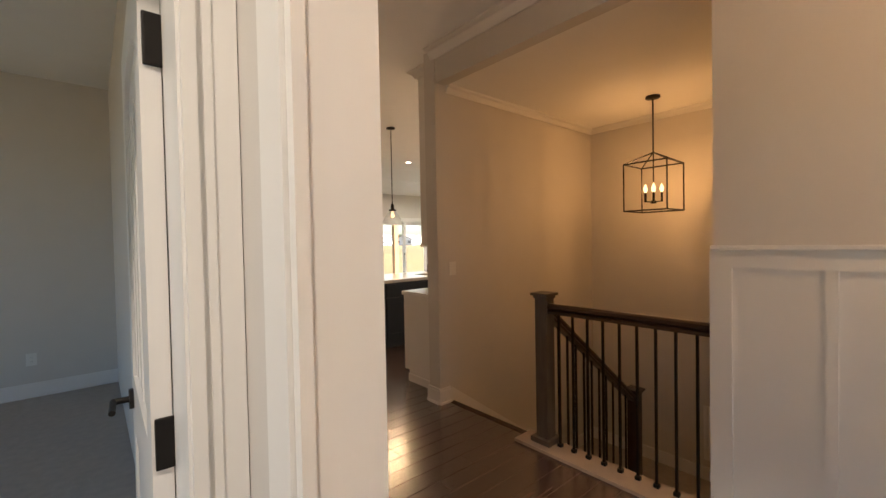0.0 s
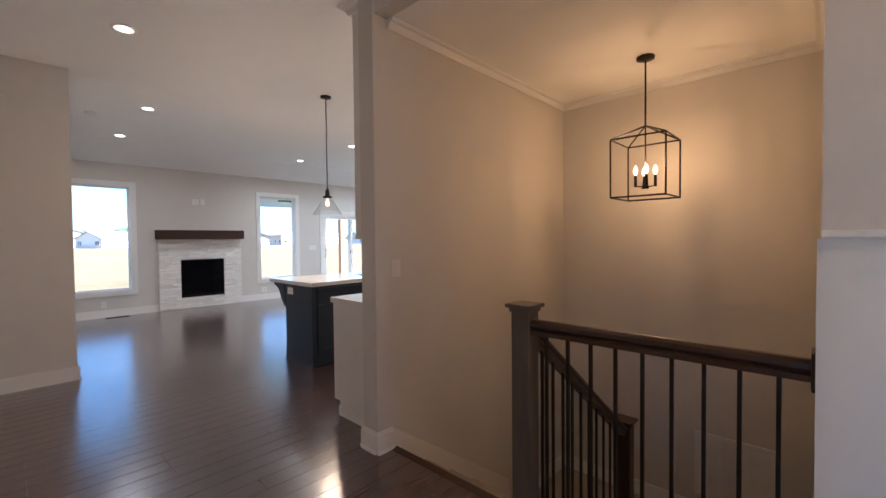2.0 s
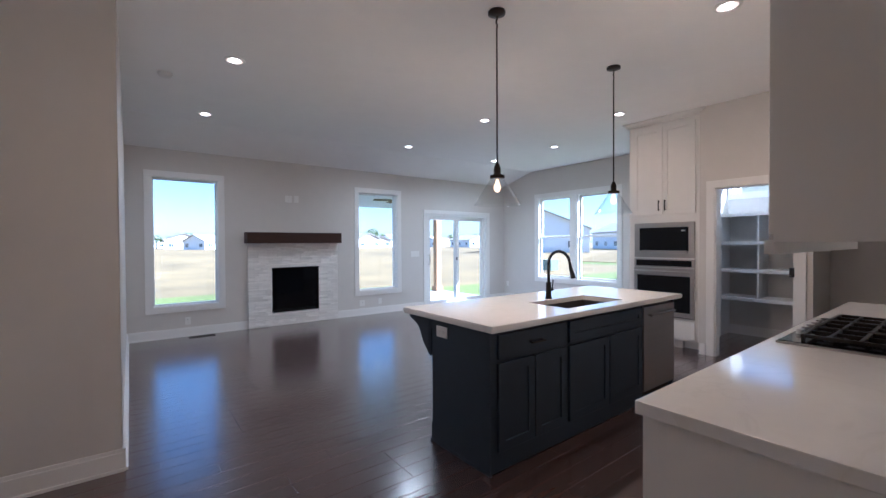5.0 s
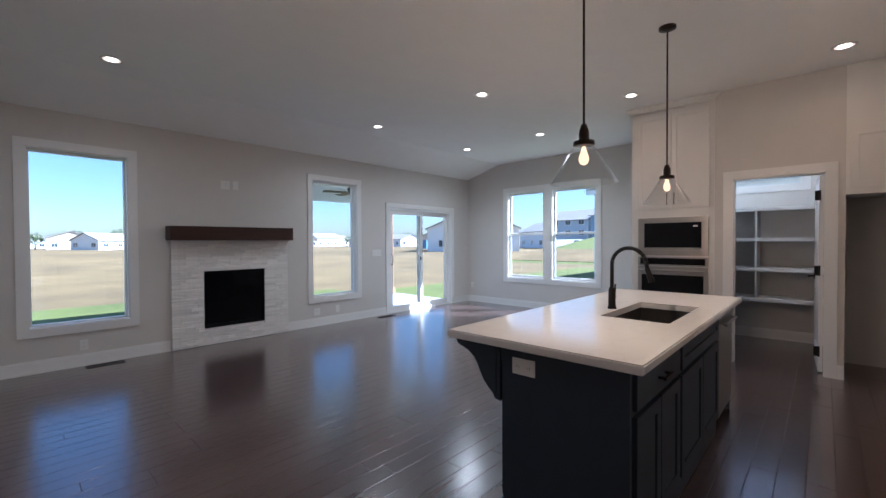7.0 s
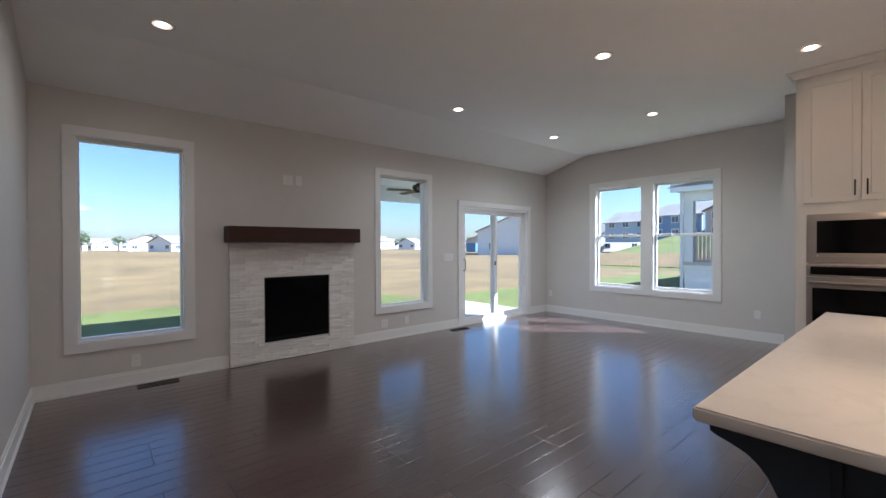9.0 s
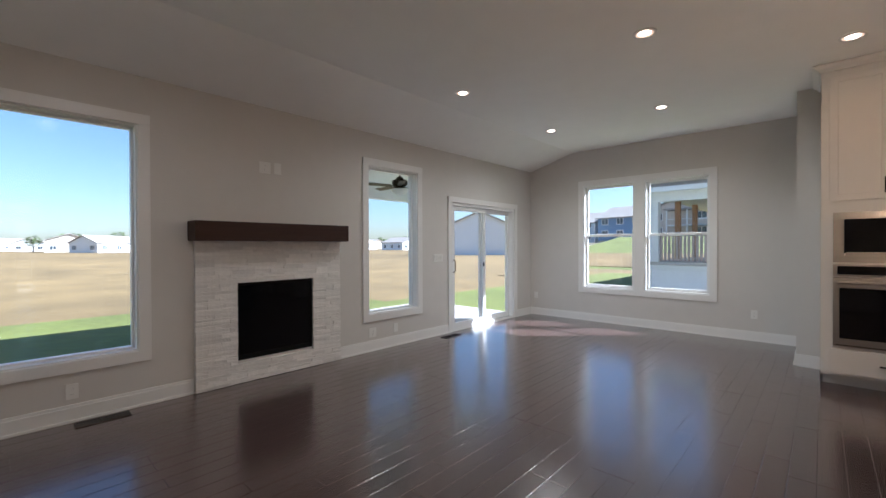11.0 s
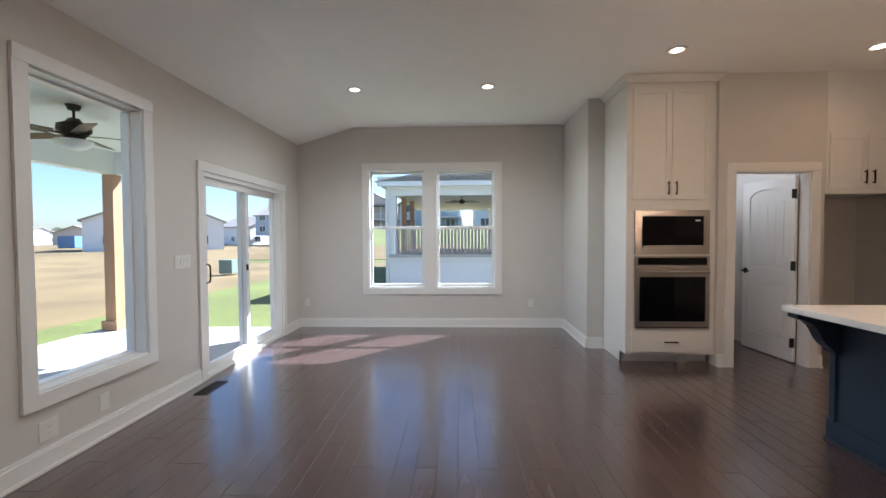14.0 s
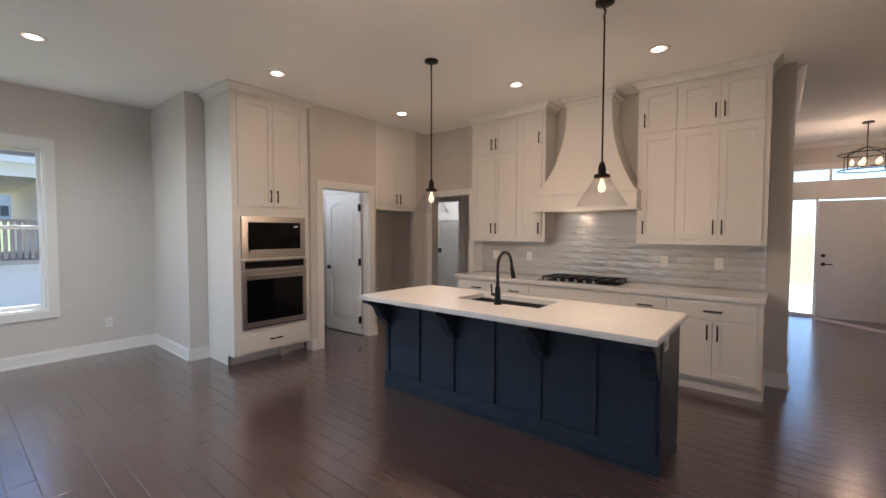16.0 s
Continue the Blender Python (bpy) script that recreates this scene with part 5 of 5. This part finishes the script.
for x, y in ((9.20, 13.70), (4.65, 13.70)):
    bm = bx(bmesh.new(), x - 0.09, x + 0.09, y - 0.09, y + 0.09, -0.12, 2.42, bevel=0.008)
    bx(bm, x - 0.13, x + 0.13, y - 0.13, y + 0.13, -0.12, 0.04, bevel=0.008)
    part("post", bm, M_CEDAR, pr, "cedar wood post")
sf = thing("roof_eave", pose(0, 0, 0), "white soffit and gutter of the house", "eave")
part("soffit", bx(bmesh.new(), -2, 4.3, NY + 0.162, 10.88, 2.72, 2.78), M_SOFFIT, sf)
part("gutter", bx(bmesh.new(), -2, 4.3, 10.88, 10.96, 2.70, 2.80, bevel=0.02), M_SOFFIT, sf)
part("roof", prism(bmesh.new(), [(-2.5, CH + 0.21), (9.3, CH + 0.21), (NY + 0.35, 2.96), (NY + 0.35, 3.0), (9.3, CH + 0.45), (-2.5, CH + 0.45)], "x", -4, EX + 0.3), M_ROOF, sf)
fan = thing("patio_fan", pose(6.85, 12.05, 0), "dark bronze ceiling fan with bowl light", "ceiling fan")
part("canopy", lathe(bmesh.new(), [(0, 2.78), (0.07, 2.78), (0.05, 2.73), (0.014, 2.72), (0, 2.72)]), M_BRONZE, fan, smooth=True)
part("downrod", cyl(bmesh.new(), 0.013, 0.013, 2.58, 2.73), M_BRONZE, fan)
part("motor", lathe(bmesh.new(), [(0, 2.64), (0.05, 2.64), (0.075, 2.60), (0.145, 2.57), (0.15, 2.51), (0.10, 2.46), (0.075, 2.41), (0, 2.41)]), M_BRONZE, fan, smooth=True)
part("light_bowl", lathe(bmesh.new(), [(0.165, 2.41), (0.155, 2.375), (0.09, 2.325), (0.02, 2.305), (0, 2.30)]), M_PLASTIC, fan, "white glass bowl", smooth=True)
for j in range(5):
    a = 2 * math.pi * j / 5 + 0.3
    bm = bx(bmesh.new(), 0.20, 0.68, -0.065, 0.065, -0.004, 0.004, bevel=0.003)
    bx(bm, 0.10, 0.22, -0.02, 0.02, -0.006, 0.002)
    bmesh.ops.transform(bm, matrix=Matrix.Translation((0, 0, 2.47)) @ Matrix.Rotation(a, 4, "Z") @ Matrix.Rotation(0.2, 4, "X"), verts=bm.verts)
    part("blade", bm, M_BRONZE, fan)


def house(x, y, w, d, h, rz, mt, storeys=1, label="pale sided house with grey gable roof", rise=2.0, z0=0.0, porch=False):
    """Gable house: ridge along local x; framed windows on all four sides, and a raised porch on its -x end if asked."""
    hs = thing("house", pose(x, y, GZ + z0, 0, 0, rz), label, "house", "far houses")
    part("wall", prism(bmesh.new(), [(-d / 2, 0), (d / 2, 0), (d / 2, h), (0, h + rise - 0.2), (-d / 2, h)], "x", -w / 2, w / 2), mt, hs)
    e = 0.45
    for sg in (-1, 1):
        k = rise / (d / 2)
        part("roof", prism(bmesh.new(), [(0, h + rise), (sg * (d / 2 + e), h - k * e), (sg * (d / 2 + e), h - k * e - 0.22), (0, h + rise - 0.22)], "x", -w / 2 - e, w / 2 + e), M_ROOF, hs)
        part("corner_board", bx(bmesh.new(), -w / 2 - 0.03, -w / 2 + 0.12, sg * d / 2 - 0.08, sg * d / 2 + 0.08, 0, h), M_TRIM, hs)

    def opening(end, sg, c, z, hw, ht):
        """A framed window on the wall across x (end) or along it."""
        f = (w if end else d) / 2
        for nm, g, m_, o in (("window", 0.0, M_TRIM, 0.05), ("pane", 0.11, M_DARKWIN, 0.07)):
            lo, hi = sorted((sg * f, sg * (f + o)))
            spans = [(c - hw + g, c + hw - g)] if nm == "window" else [(c - hw + g, c - 0.05), (c + 0.05, c + hw - g)]
            for a_, b_ in spans:
                bm = bx(bmesh.new(), *((lo, hi, a_, b_) if end else (a_, b_, lo, hi)), z + g, z + ht - g)
                if nm == "window":
                    frame_ = part("window", bm, m_, hs)
                else:
                    part("pane", bm, m_, frame_)
    for s_ in range(storeys):
        z = 0.75 + 2.45 * s_
        for j in range(3):
            for sg in (-1, 1):
                opening(False, sg, -w / 2 + w * (j + 0.5) / 3, z, 0.75, 1.35)
                if j != 1:
                    opening(True, sg, -d / 2 + d * (j + 0.5) / 3, z, 0.80, 1.35)
    if porch:
        px = -w / 2 - 2.6
        part("porch_deck", bx(bmesh.new(), px, -w / 2 - 0.02, -d / 2, d * 0.12, 2.15, 2.35), M_SOFFIT, hs)
        part("porch_roof", bx(bmesh.new(), px - 0.3, -w / 2 - 0.02, -d / 2 - 0.3, d * 0.12 + 0.3, h - 0.15, h + 0.1), M_ROOF, hs)
        for yy in (-d / 2 + 0.1, -d * 0.19, d * 0.12 - 0.1):
            part("porch_post", bx(bmesh.new(), px, px + 0.2, yy - 0.1, yy + 0.1, 0, h - 0.15), M_SOFFIT, hs)
        part("porch_rail", bx(bmesh.new(), px + 0.04, px + 0.12, -d / 2, d * 0.12, 3.2, 3.3), M_SOFFIT, hs)
    return hs


structure("ground_rise", prism(bmesh.new(), [(30, GZ), (52, 2.3), (150, 3.0), (150, GZ)], "y", -40, 24), M_GRASS, "green rise with neighbouring houses", "ground")
structure("ground_bare", prism(bmesh.new(), [(31, -0.15), (38, 0.67), (38, 0.3), (31, -0.3)], "y", 8, 24), M_DIRT, "bare earth on the rise", "ground")
house(64, 54, 14, 16, 4.3, 36, M_SIDING, 1, "big pale sided house with one wide gable", rise=3.4)
house(105, 60, 14, 11, 4.6, 60, M_SIDING, label="pale sided house beyond the dry field", rise=2.4)
house(92, 35, 10, 11, 4.9, 78, M_SIDING_D, 2, "deep blue sided house with grey gable roof", rise=2.4, z0=2.6)
house(96, 47, 10, 11, 4.6, 84, M_SIDING_B, 2, "blue-grey house with covered back porch", rise=2.4, z0=2.2)
house(84, 23.5, 10, 10, 4.9, -4, M_SIDING_T2, 2, "pale tan sided house with raised porch", rise=2.4, z0=2.6, porch=True)
house(76, 12.5, 10, 10, 4.9, -3, M_SIDING_B, 2, "blue-grey two-storey house with raised porch", rise=2.4, z0=2.6, porch=True)
house(74, 0.5, 10, 10, 4.9, 0, M_SIDING, 2, "white two-storey house with raised porch", rise=2.4, z0=2.6, porch=True)
house(74, -12, 11, 11, 4.9, 0, M_SIDING_B, 2, "blue-grey two-storey house with grey roof", rise=2.4, z0=2.6)
rng = random.Random(5)
for j in range(44):
    a = radians(40 + 2.45 * j + rng.uniform(-0.9, 0.9))
    r_ = rng.uniform(150, 270)
    house(r_ * math.cos(a), r_ * math.sin(a), rng.uniform(8, 14), rng.uniform(8, 11), rng.uniform(2.8, 4.2), rng.uniform(0, 90), rng.choice((M_SIDING, M_SIDING_T2, M_SIDING)), 1, "small far house on the horizon", rise=2.0)

# neighbouring house with a raised covered deck
nb = thing("neighbour_house", pose(0, 0, 0), "white neighbouring house with raised covered deck", "house")
part("foundation", bx(bmesh.new(), 16.0, 22.0, 6.2, 10.3, GZ, 0.72), M_SIDING, nb)
part("wall", bx(bmesh.new(), 16.0, 28.0, -6.0, 6.2, GZ, 3.1), M_SIDING, nb)
part("deck", bx(bmesh.new(), 15.9, 22.0, 6.2, 10.4, 0.72, 0.82), M_CONC, nb)
part("soffit", bx(bmesh.new(), 15.7, 28.3, -6.3, 10.6, 3.05, 3.15), M_SOFFIT, nb)
part("fascia", bx(bmesh.new(), 15.65, 15.72, -6.3, 10.6, 3.0, 3.30), M_SOFFIT, nb)
part("roof", prism(bmesh.new(), [(-6.4, 3.15), (10.7, 3.15), (2.2, 4.7)], "x", 15.65, 28.3), M_ROOF, nb)
for x, y, hw_, mt_ in ((16.15, 10.2, 0.13, M_SOFFIT), (21.8, 10.2, 0.09, M_CEDAR), (16.15, 6.35, 0.11, M_SOFFIT), (19.0, 10.2, 0.09, M_CEDAR)):
    part("post", bx(bmesh.new(), x - hw_, x + hw_, y - hw_, y + hw_, 0.82, 3.05, bevel=0.01), mt_, nb)
part("fascia_beam", bx(bmesh.new(), 15.98, 16.28, 6.2, 10.33, 2.72, 3.04), M_SOFFIT, nb)
part("downspout", rod(bmesh.new(), (15.9, 10.35, GZ), (15.9, 10.35, 3.0), 0.05, 8), M_SOFFIT, nb)
M_DECKWOOD = mat("weathered_deck_wood", (0.36, 0.30, 0.27), 0.8, grain=0.25, scale=9, spread=0.15, stretch=(3, 3, 0.4))
part("rail", bx(bmesh.new(), 16.08, 16.18, 6.4, 10.2, 1.70, 1.75), M_DECKWOOD, nb)
for j in range(34):
    part("baluster", bx(bmesh.new(), 16.11, 16.14, 6.45 + 0.11 * j, 6.525 + 0.11 * j, 0.84, 1.70), M_DECKWOOD, nb)
part("skirt_trim", bx(bmesh.new(), 15.95, 15.99, 6.2, 10.35, 0.55, 0.72), M_SOFFIT, nb)
nf = thing("porch_fan", pose(18.6, 7.9, 3.05), "dark ceiling fan under the neighbouring porch roof", "ceiling fan")
part("downrod", cyl(bmesh.new(), 0.02, 0.02, -0.25, 0), M_BRONZE, nf)
part("motor", lathe(bmesh.new(), [(0, -0.22), (0.10, -0.25), (0.13, -0.33), (0.05, -0.40), (0, -0.40)]), M_BRONZE, nf, smooth=True)
for j in range(5):
    bm = bx(bmesh.new(), 0.10, 0.68, -0.06, 0.06, -0.005, 0.005, bevel=0.003)
    bmesh.ops.transform(bm, matrix=Matrix.Translation((0, 0, -0.32)) @ Matrix.Rotation(2 * math.pi * j / 5, 4, "Z") @ Matrix.Rotation(0.2, 4, "X"), verts=bm.verts)
    part("blade", bm, M_BRONZE, nf)
cbx = thing("utility_box", pose(21.0, 18.5, GZ), "grey green utility box on the lawn", "utility box")
part("body", bx(bmesh.new(), -0.35, 0.35, -0.3, 0.3, 0.08, 0.7, bevel=0.03), mat("green_box", (0.16, 0.22, 0.19), 0.6, grain=0.05), cbx)


def tree(x, y, h, seed):
    r = random.Random(seed)
    t = thing("tree", pose(x, y, GZ), "small far leafy tree at the field edge", "tree", "far trees")
    bm = cyl(bmesh.new(), 0.22, 0.10, 0, h * 0.5, seg=8)
    for j in range(5):
        a = r.uniform(0, 6.28)
        rod(bm, (0, 0, h * r.uniform(0.3, 0.5)), (math.cos(a) * h * 0.25, math.sin(a) * h * 0.25, h * r.uniform(0.55, 0.8)), 0.05, 6)
    part("trunk", bm, M_BARK, t)
    vs_, fs_ = [], []
    for j in range(500):
        v = Vector((r.gauss(0, 1), r.gauss(0, 1), r.gauss(0, 0.8)))
        v = v.normalized() * (r.random() ** 0.4) * h * 0.36
        c = Vector((0, 0, h * 0.62)) + v
        s = h * 0.045
        n_ = len(vs_)
        for q in range(4):
            vs_.append(c + Vector((r.uniform(-s, s), r.uniform(-s, s), r.uniform(-s, s))))
        fs_ += [(n_, n_ + 1, n_ + 2), (n_, n_ + 2, n_ + 3)]
    me = bpy.data.meshes.new("crown")
    me.from_pydata(vs_, [], fs_)
    me.materials.append(M_LEAF)
    c_ = new("crown", me)
    c_.parent = t


for j in range(60):
    a = radians(36 + 1.85 * j + rng.uniform(-1.5, 1.5))
    r_ = rng.uniform(170, 330)
    tree(r_ * math.cos(a), r_ * math.sin(a), rng.uniform(4.5, 8.5), j)
hedge_v, hedge_f = [], []
for j in range(5200):
    a = radians(rng.uniform(34, 150))
    r_ = rng.uniform(430, 470)
    h = 8.0 + 2.6 * math.sin(a * 31) + 1.8 * math.sin(a * 77)
    c = Vector((r_ * math.cos(a), r_ * math.sin(a), GZ + rng.uniform(0, max(1.0, h))))
    n = len(hedge_v)
    for q in range(4):
        hedge_v.append(c + Vector((rng.uniform(-2, 2), rng.uniform(-2, 2), rng.uniform(-1.6, 1.6))))
    hedge_f += [(n, n + 1, n + 2), (n, n + 2, n + 3)]
me = bpy.data.meshes.new("far_woods")
me.from_pydata(hedge_v, [], hedge_f)
me.materials.append(M_LEAF)
tagged(new("far_woods", me), "low hazy tree line along the horizon", "woods", kind="stuff")
dp = thing("waste_container", pose(75, 78, GZ, 0, 0, 20), "blue steel waste container on the field", "container")
part("body", bx(bmesh.new(), -3, 3, -1.2, 1.2, 0.1, 2.2), mat("blue_steel", (0.10, 0.20, 0.40), 0.5, grain=0.1), dp)

# ---- pieces of wall and floor surfaces ----
rp = random.Random(11)
# ledge stones round the firebox
z = 0.004
meshes = {}
while z < SZ - 0.01:
    h = min(rp.choice((0.022, 0.03, 0.04)), SZ - z)
    spans = [(SX0, SX1)] if (z + h <= FZ0 or z >= FZ1) else [(SX0, FX0), (FX1, SX1)]
    for s0, s1 in spans:
        x = s0
        while x < s1 - 0.005:
            L = rp.choice((0.10, 0.16, 0.22, 0.30))
            if s1 - (x + L) < 0.06:
                L = s1 - x
            dpt = rp.choice((0.034, 0.036, 0.038, 0.041))
            key = (round(L, 3), round(h, 3), dpt)
            if key not in meshes:
                bm = bx(bmesh.new(), 0.0005, L - 0.0005, -dpt, 0, 0.0005, h - 0.0005)
                for v in bm.verts:
                    if v.co.y < -0.01:
                        v.co += Vector((0, rp.uniform(-0.004, 0.004), rp.uniform(-0.0015, 0.0015)))
                me = bpy.data.meshes.new("stone")
                bm.to_mesh(me), bm.free()
                me.materials.append(M_STONE)
                meshes[key] = me
            o = new("stone", meshes[key])
            o.location, o.parent = (x, NY - 0.02, z), fp
            x += L
    z += h

# glazed backsplash tiles
tiles = structure("backsplash", box(2.66, 5.93, 3.190, 3.194, 0.911, 1.385), M_GROUT, "grey glazed tile backsplash", "backsplash")
tiles2 = part("upper_backer", box(3.765, 4.81, 3.1905, 3.194, 1.385, 1.73), M_GROUT, tiles)
TW, TH = 0.302, 0.0762
tile_meshes = {}


def tile(x0, x1, z0, z1):
    key = (round(x1 - x0, 3), round(z1 - z0, 3), rp.randrange(6))
    if key not in tile_meshes:
        w, h = x1 - x0, z1 - z0
        bm = bmesh.new()
        nx, nz = 8, 4
        g = [[bm.verts.new((0.001 + (w - 0.002) * i / nx, 0.009 + (rp.uniform(-0.0036, 0.0036) if 0 < i < nx and 0 < k < nz else -0.002), 0.001 + (h - 0.002) * k / nz)) for k in range(nz + 1)] for i in range(nx + 1)]
        for i in range(nx):
            for k in range(nz):
                bm.faces.new((g[i][k], g[i + 1][k], g[i + 1][k + 1], g[i][k + 1]))
        me = bpy.data.meshes.new("tile")
        bmesh.ops.recalc_face_normals(bm, faces=bm.faces)
        bm.to_mesh(me), bm.free()
        me.materials.append(M_TILE)
        for f in me.polygons:
            f.use_smooth = True
        if me.polygons[0].normal.y < 0:
            me.flip_normals()
        tile_meshes[key] = me
    o = new("tile", tile_meshes[key])
    o.location, o.parent = (x0, 3.194, z0), tiles


row = 0
z = 0.913
while z < 1.71:
    z1 = min(z + TH, 1.72)
    lo, hi = (2.66, 5.93) if z1 <= 1.39 else (3.765, 4.81)
    if z < 1.388 < z1:
        z1 = 1.388
    x = lo - (TW / 2 if row % 2 else 0)
    while x < hi:
        a, b = max(x, lo), min(x + TW, hi)
        if b - a > 0.02:
            tile(a, b, z, z1)
        x += TW
    z = z1
    row += 1

# floor planks: the stretch along the walk as single parts, the rest joined
fl_ob = bpy.data.objects["floor"]
PW = 0.127
plank_meshes = {}
stuff_v, stuff_f = [], []
count = 0


def add_plank(x0, x1, y0, y1, single):
    global count
    tilt = rp.uniform(-0.0006, 0.0006)
    g = 0.0007
    if single and count < 300:
        key = (round(x1 - x0, 2), round(y1 - y0, 3))
        if key not in plank_meshes:
            bm, c = bmesh.new(), 0.0021
            w, d_ = x1 - x0, y1 - y0
            lev = ((g, -0.006), (g, -0.0007), (g + c, 0.0))
            rg = [[bm.verts.new((a, b, z)) for a, b in ((q, q), (w - q, q), (w - q, d_ - q), (q, d_ - q))] for q, z in lev]
            for r0, r1 in zip(rg, rg[1:]):
                for k in range(4):
                    bm.faces.new((r0[k], r0[(k + 1) % 4], r1[(k + 1) % 4], r1[k]))
            bm.faces.new(rg[-1])
            me = bpy.data.meshes.new("plank")
            bm.to_mesh(me), bm.free()
            me.materials.append(M_FLOOR)
            plank_meshes[key] = me
        o = new("plank", plank_meshes[key])
        o.location, o.rotation_euler, o.parent = (x0, y0, 0), (tilt * 2, 0, 0), fl_ob
        count += 1
    else:
        n, c = len(stuff_v), 0.0021
        for q, z in ((g, -0.006), (g, -0.0007), (g + c, 0.0)):
            stuff_v.extend([(x0 + q, y0 + q, z), (x1 - q, y0 + q, z), (x1 - q, y1 - q, z), (x0 + q, y1 - q, z)])
        for r in (0, 4):
            stuff_f.extend([(n + r + k, n + r + (k + 1) % 4, n + r + 4 + (k + 1) % 4, n + r + 4 + k) for k in range(4)])
        stuff_f.append((n + 8, n + 9, n + 10, n + 11))


y = -1.5
while y < NY - 0.001:
    y1 = min(y + PW, NY)
    my = (y + y1) / 2
    if my < SY:
        spans = [(0.44, 2.60)] + ([(5.12, EX)] if my > 2.0 else [])
    elif my < 6.40:
        spans = [(WX, EX)]
    else:
        spans = [(1.37, EX)]
    for s0, s1 in spans:
        x = s0
        L = rp.choice((0.4, 0.7, 1.0))
        while x < s1 - 0.001:
            xe = x + L
            if s1 - xe < 0.25:
                xe = s1
            add_plank(x, xe, y, y1, 6.6 < my < 9.9 and x > 2.0)
            x = xe
            L = rp.choice((0.6, 0.9, 1.2, 1.5))
    y = y1
me = bpy.data.meshes.new("plank_field")
me.from_pydata(stuff_v, [], stuff_f)
me.materials.append(M_FLOOR)
pf = new("plank_field", me)
pf.parent = fl_ob
pf["kind"] = "stuff"
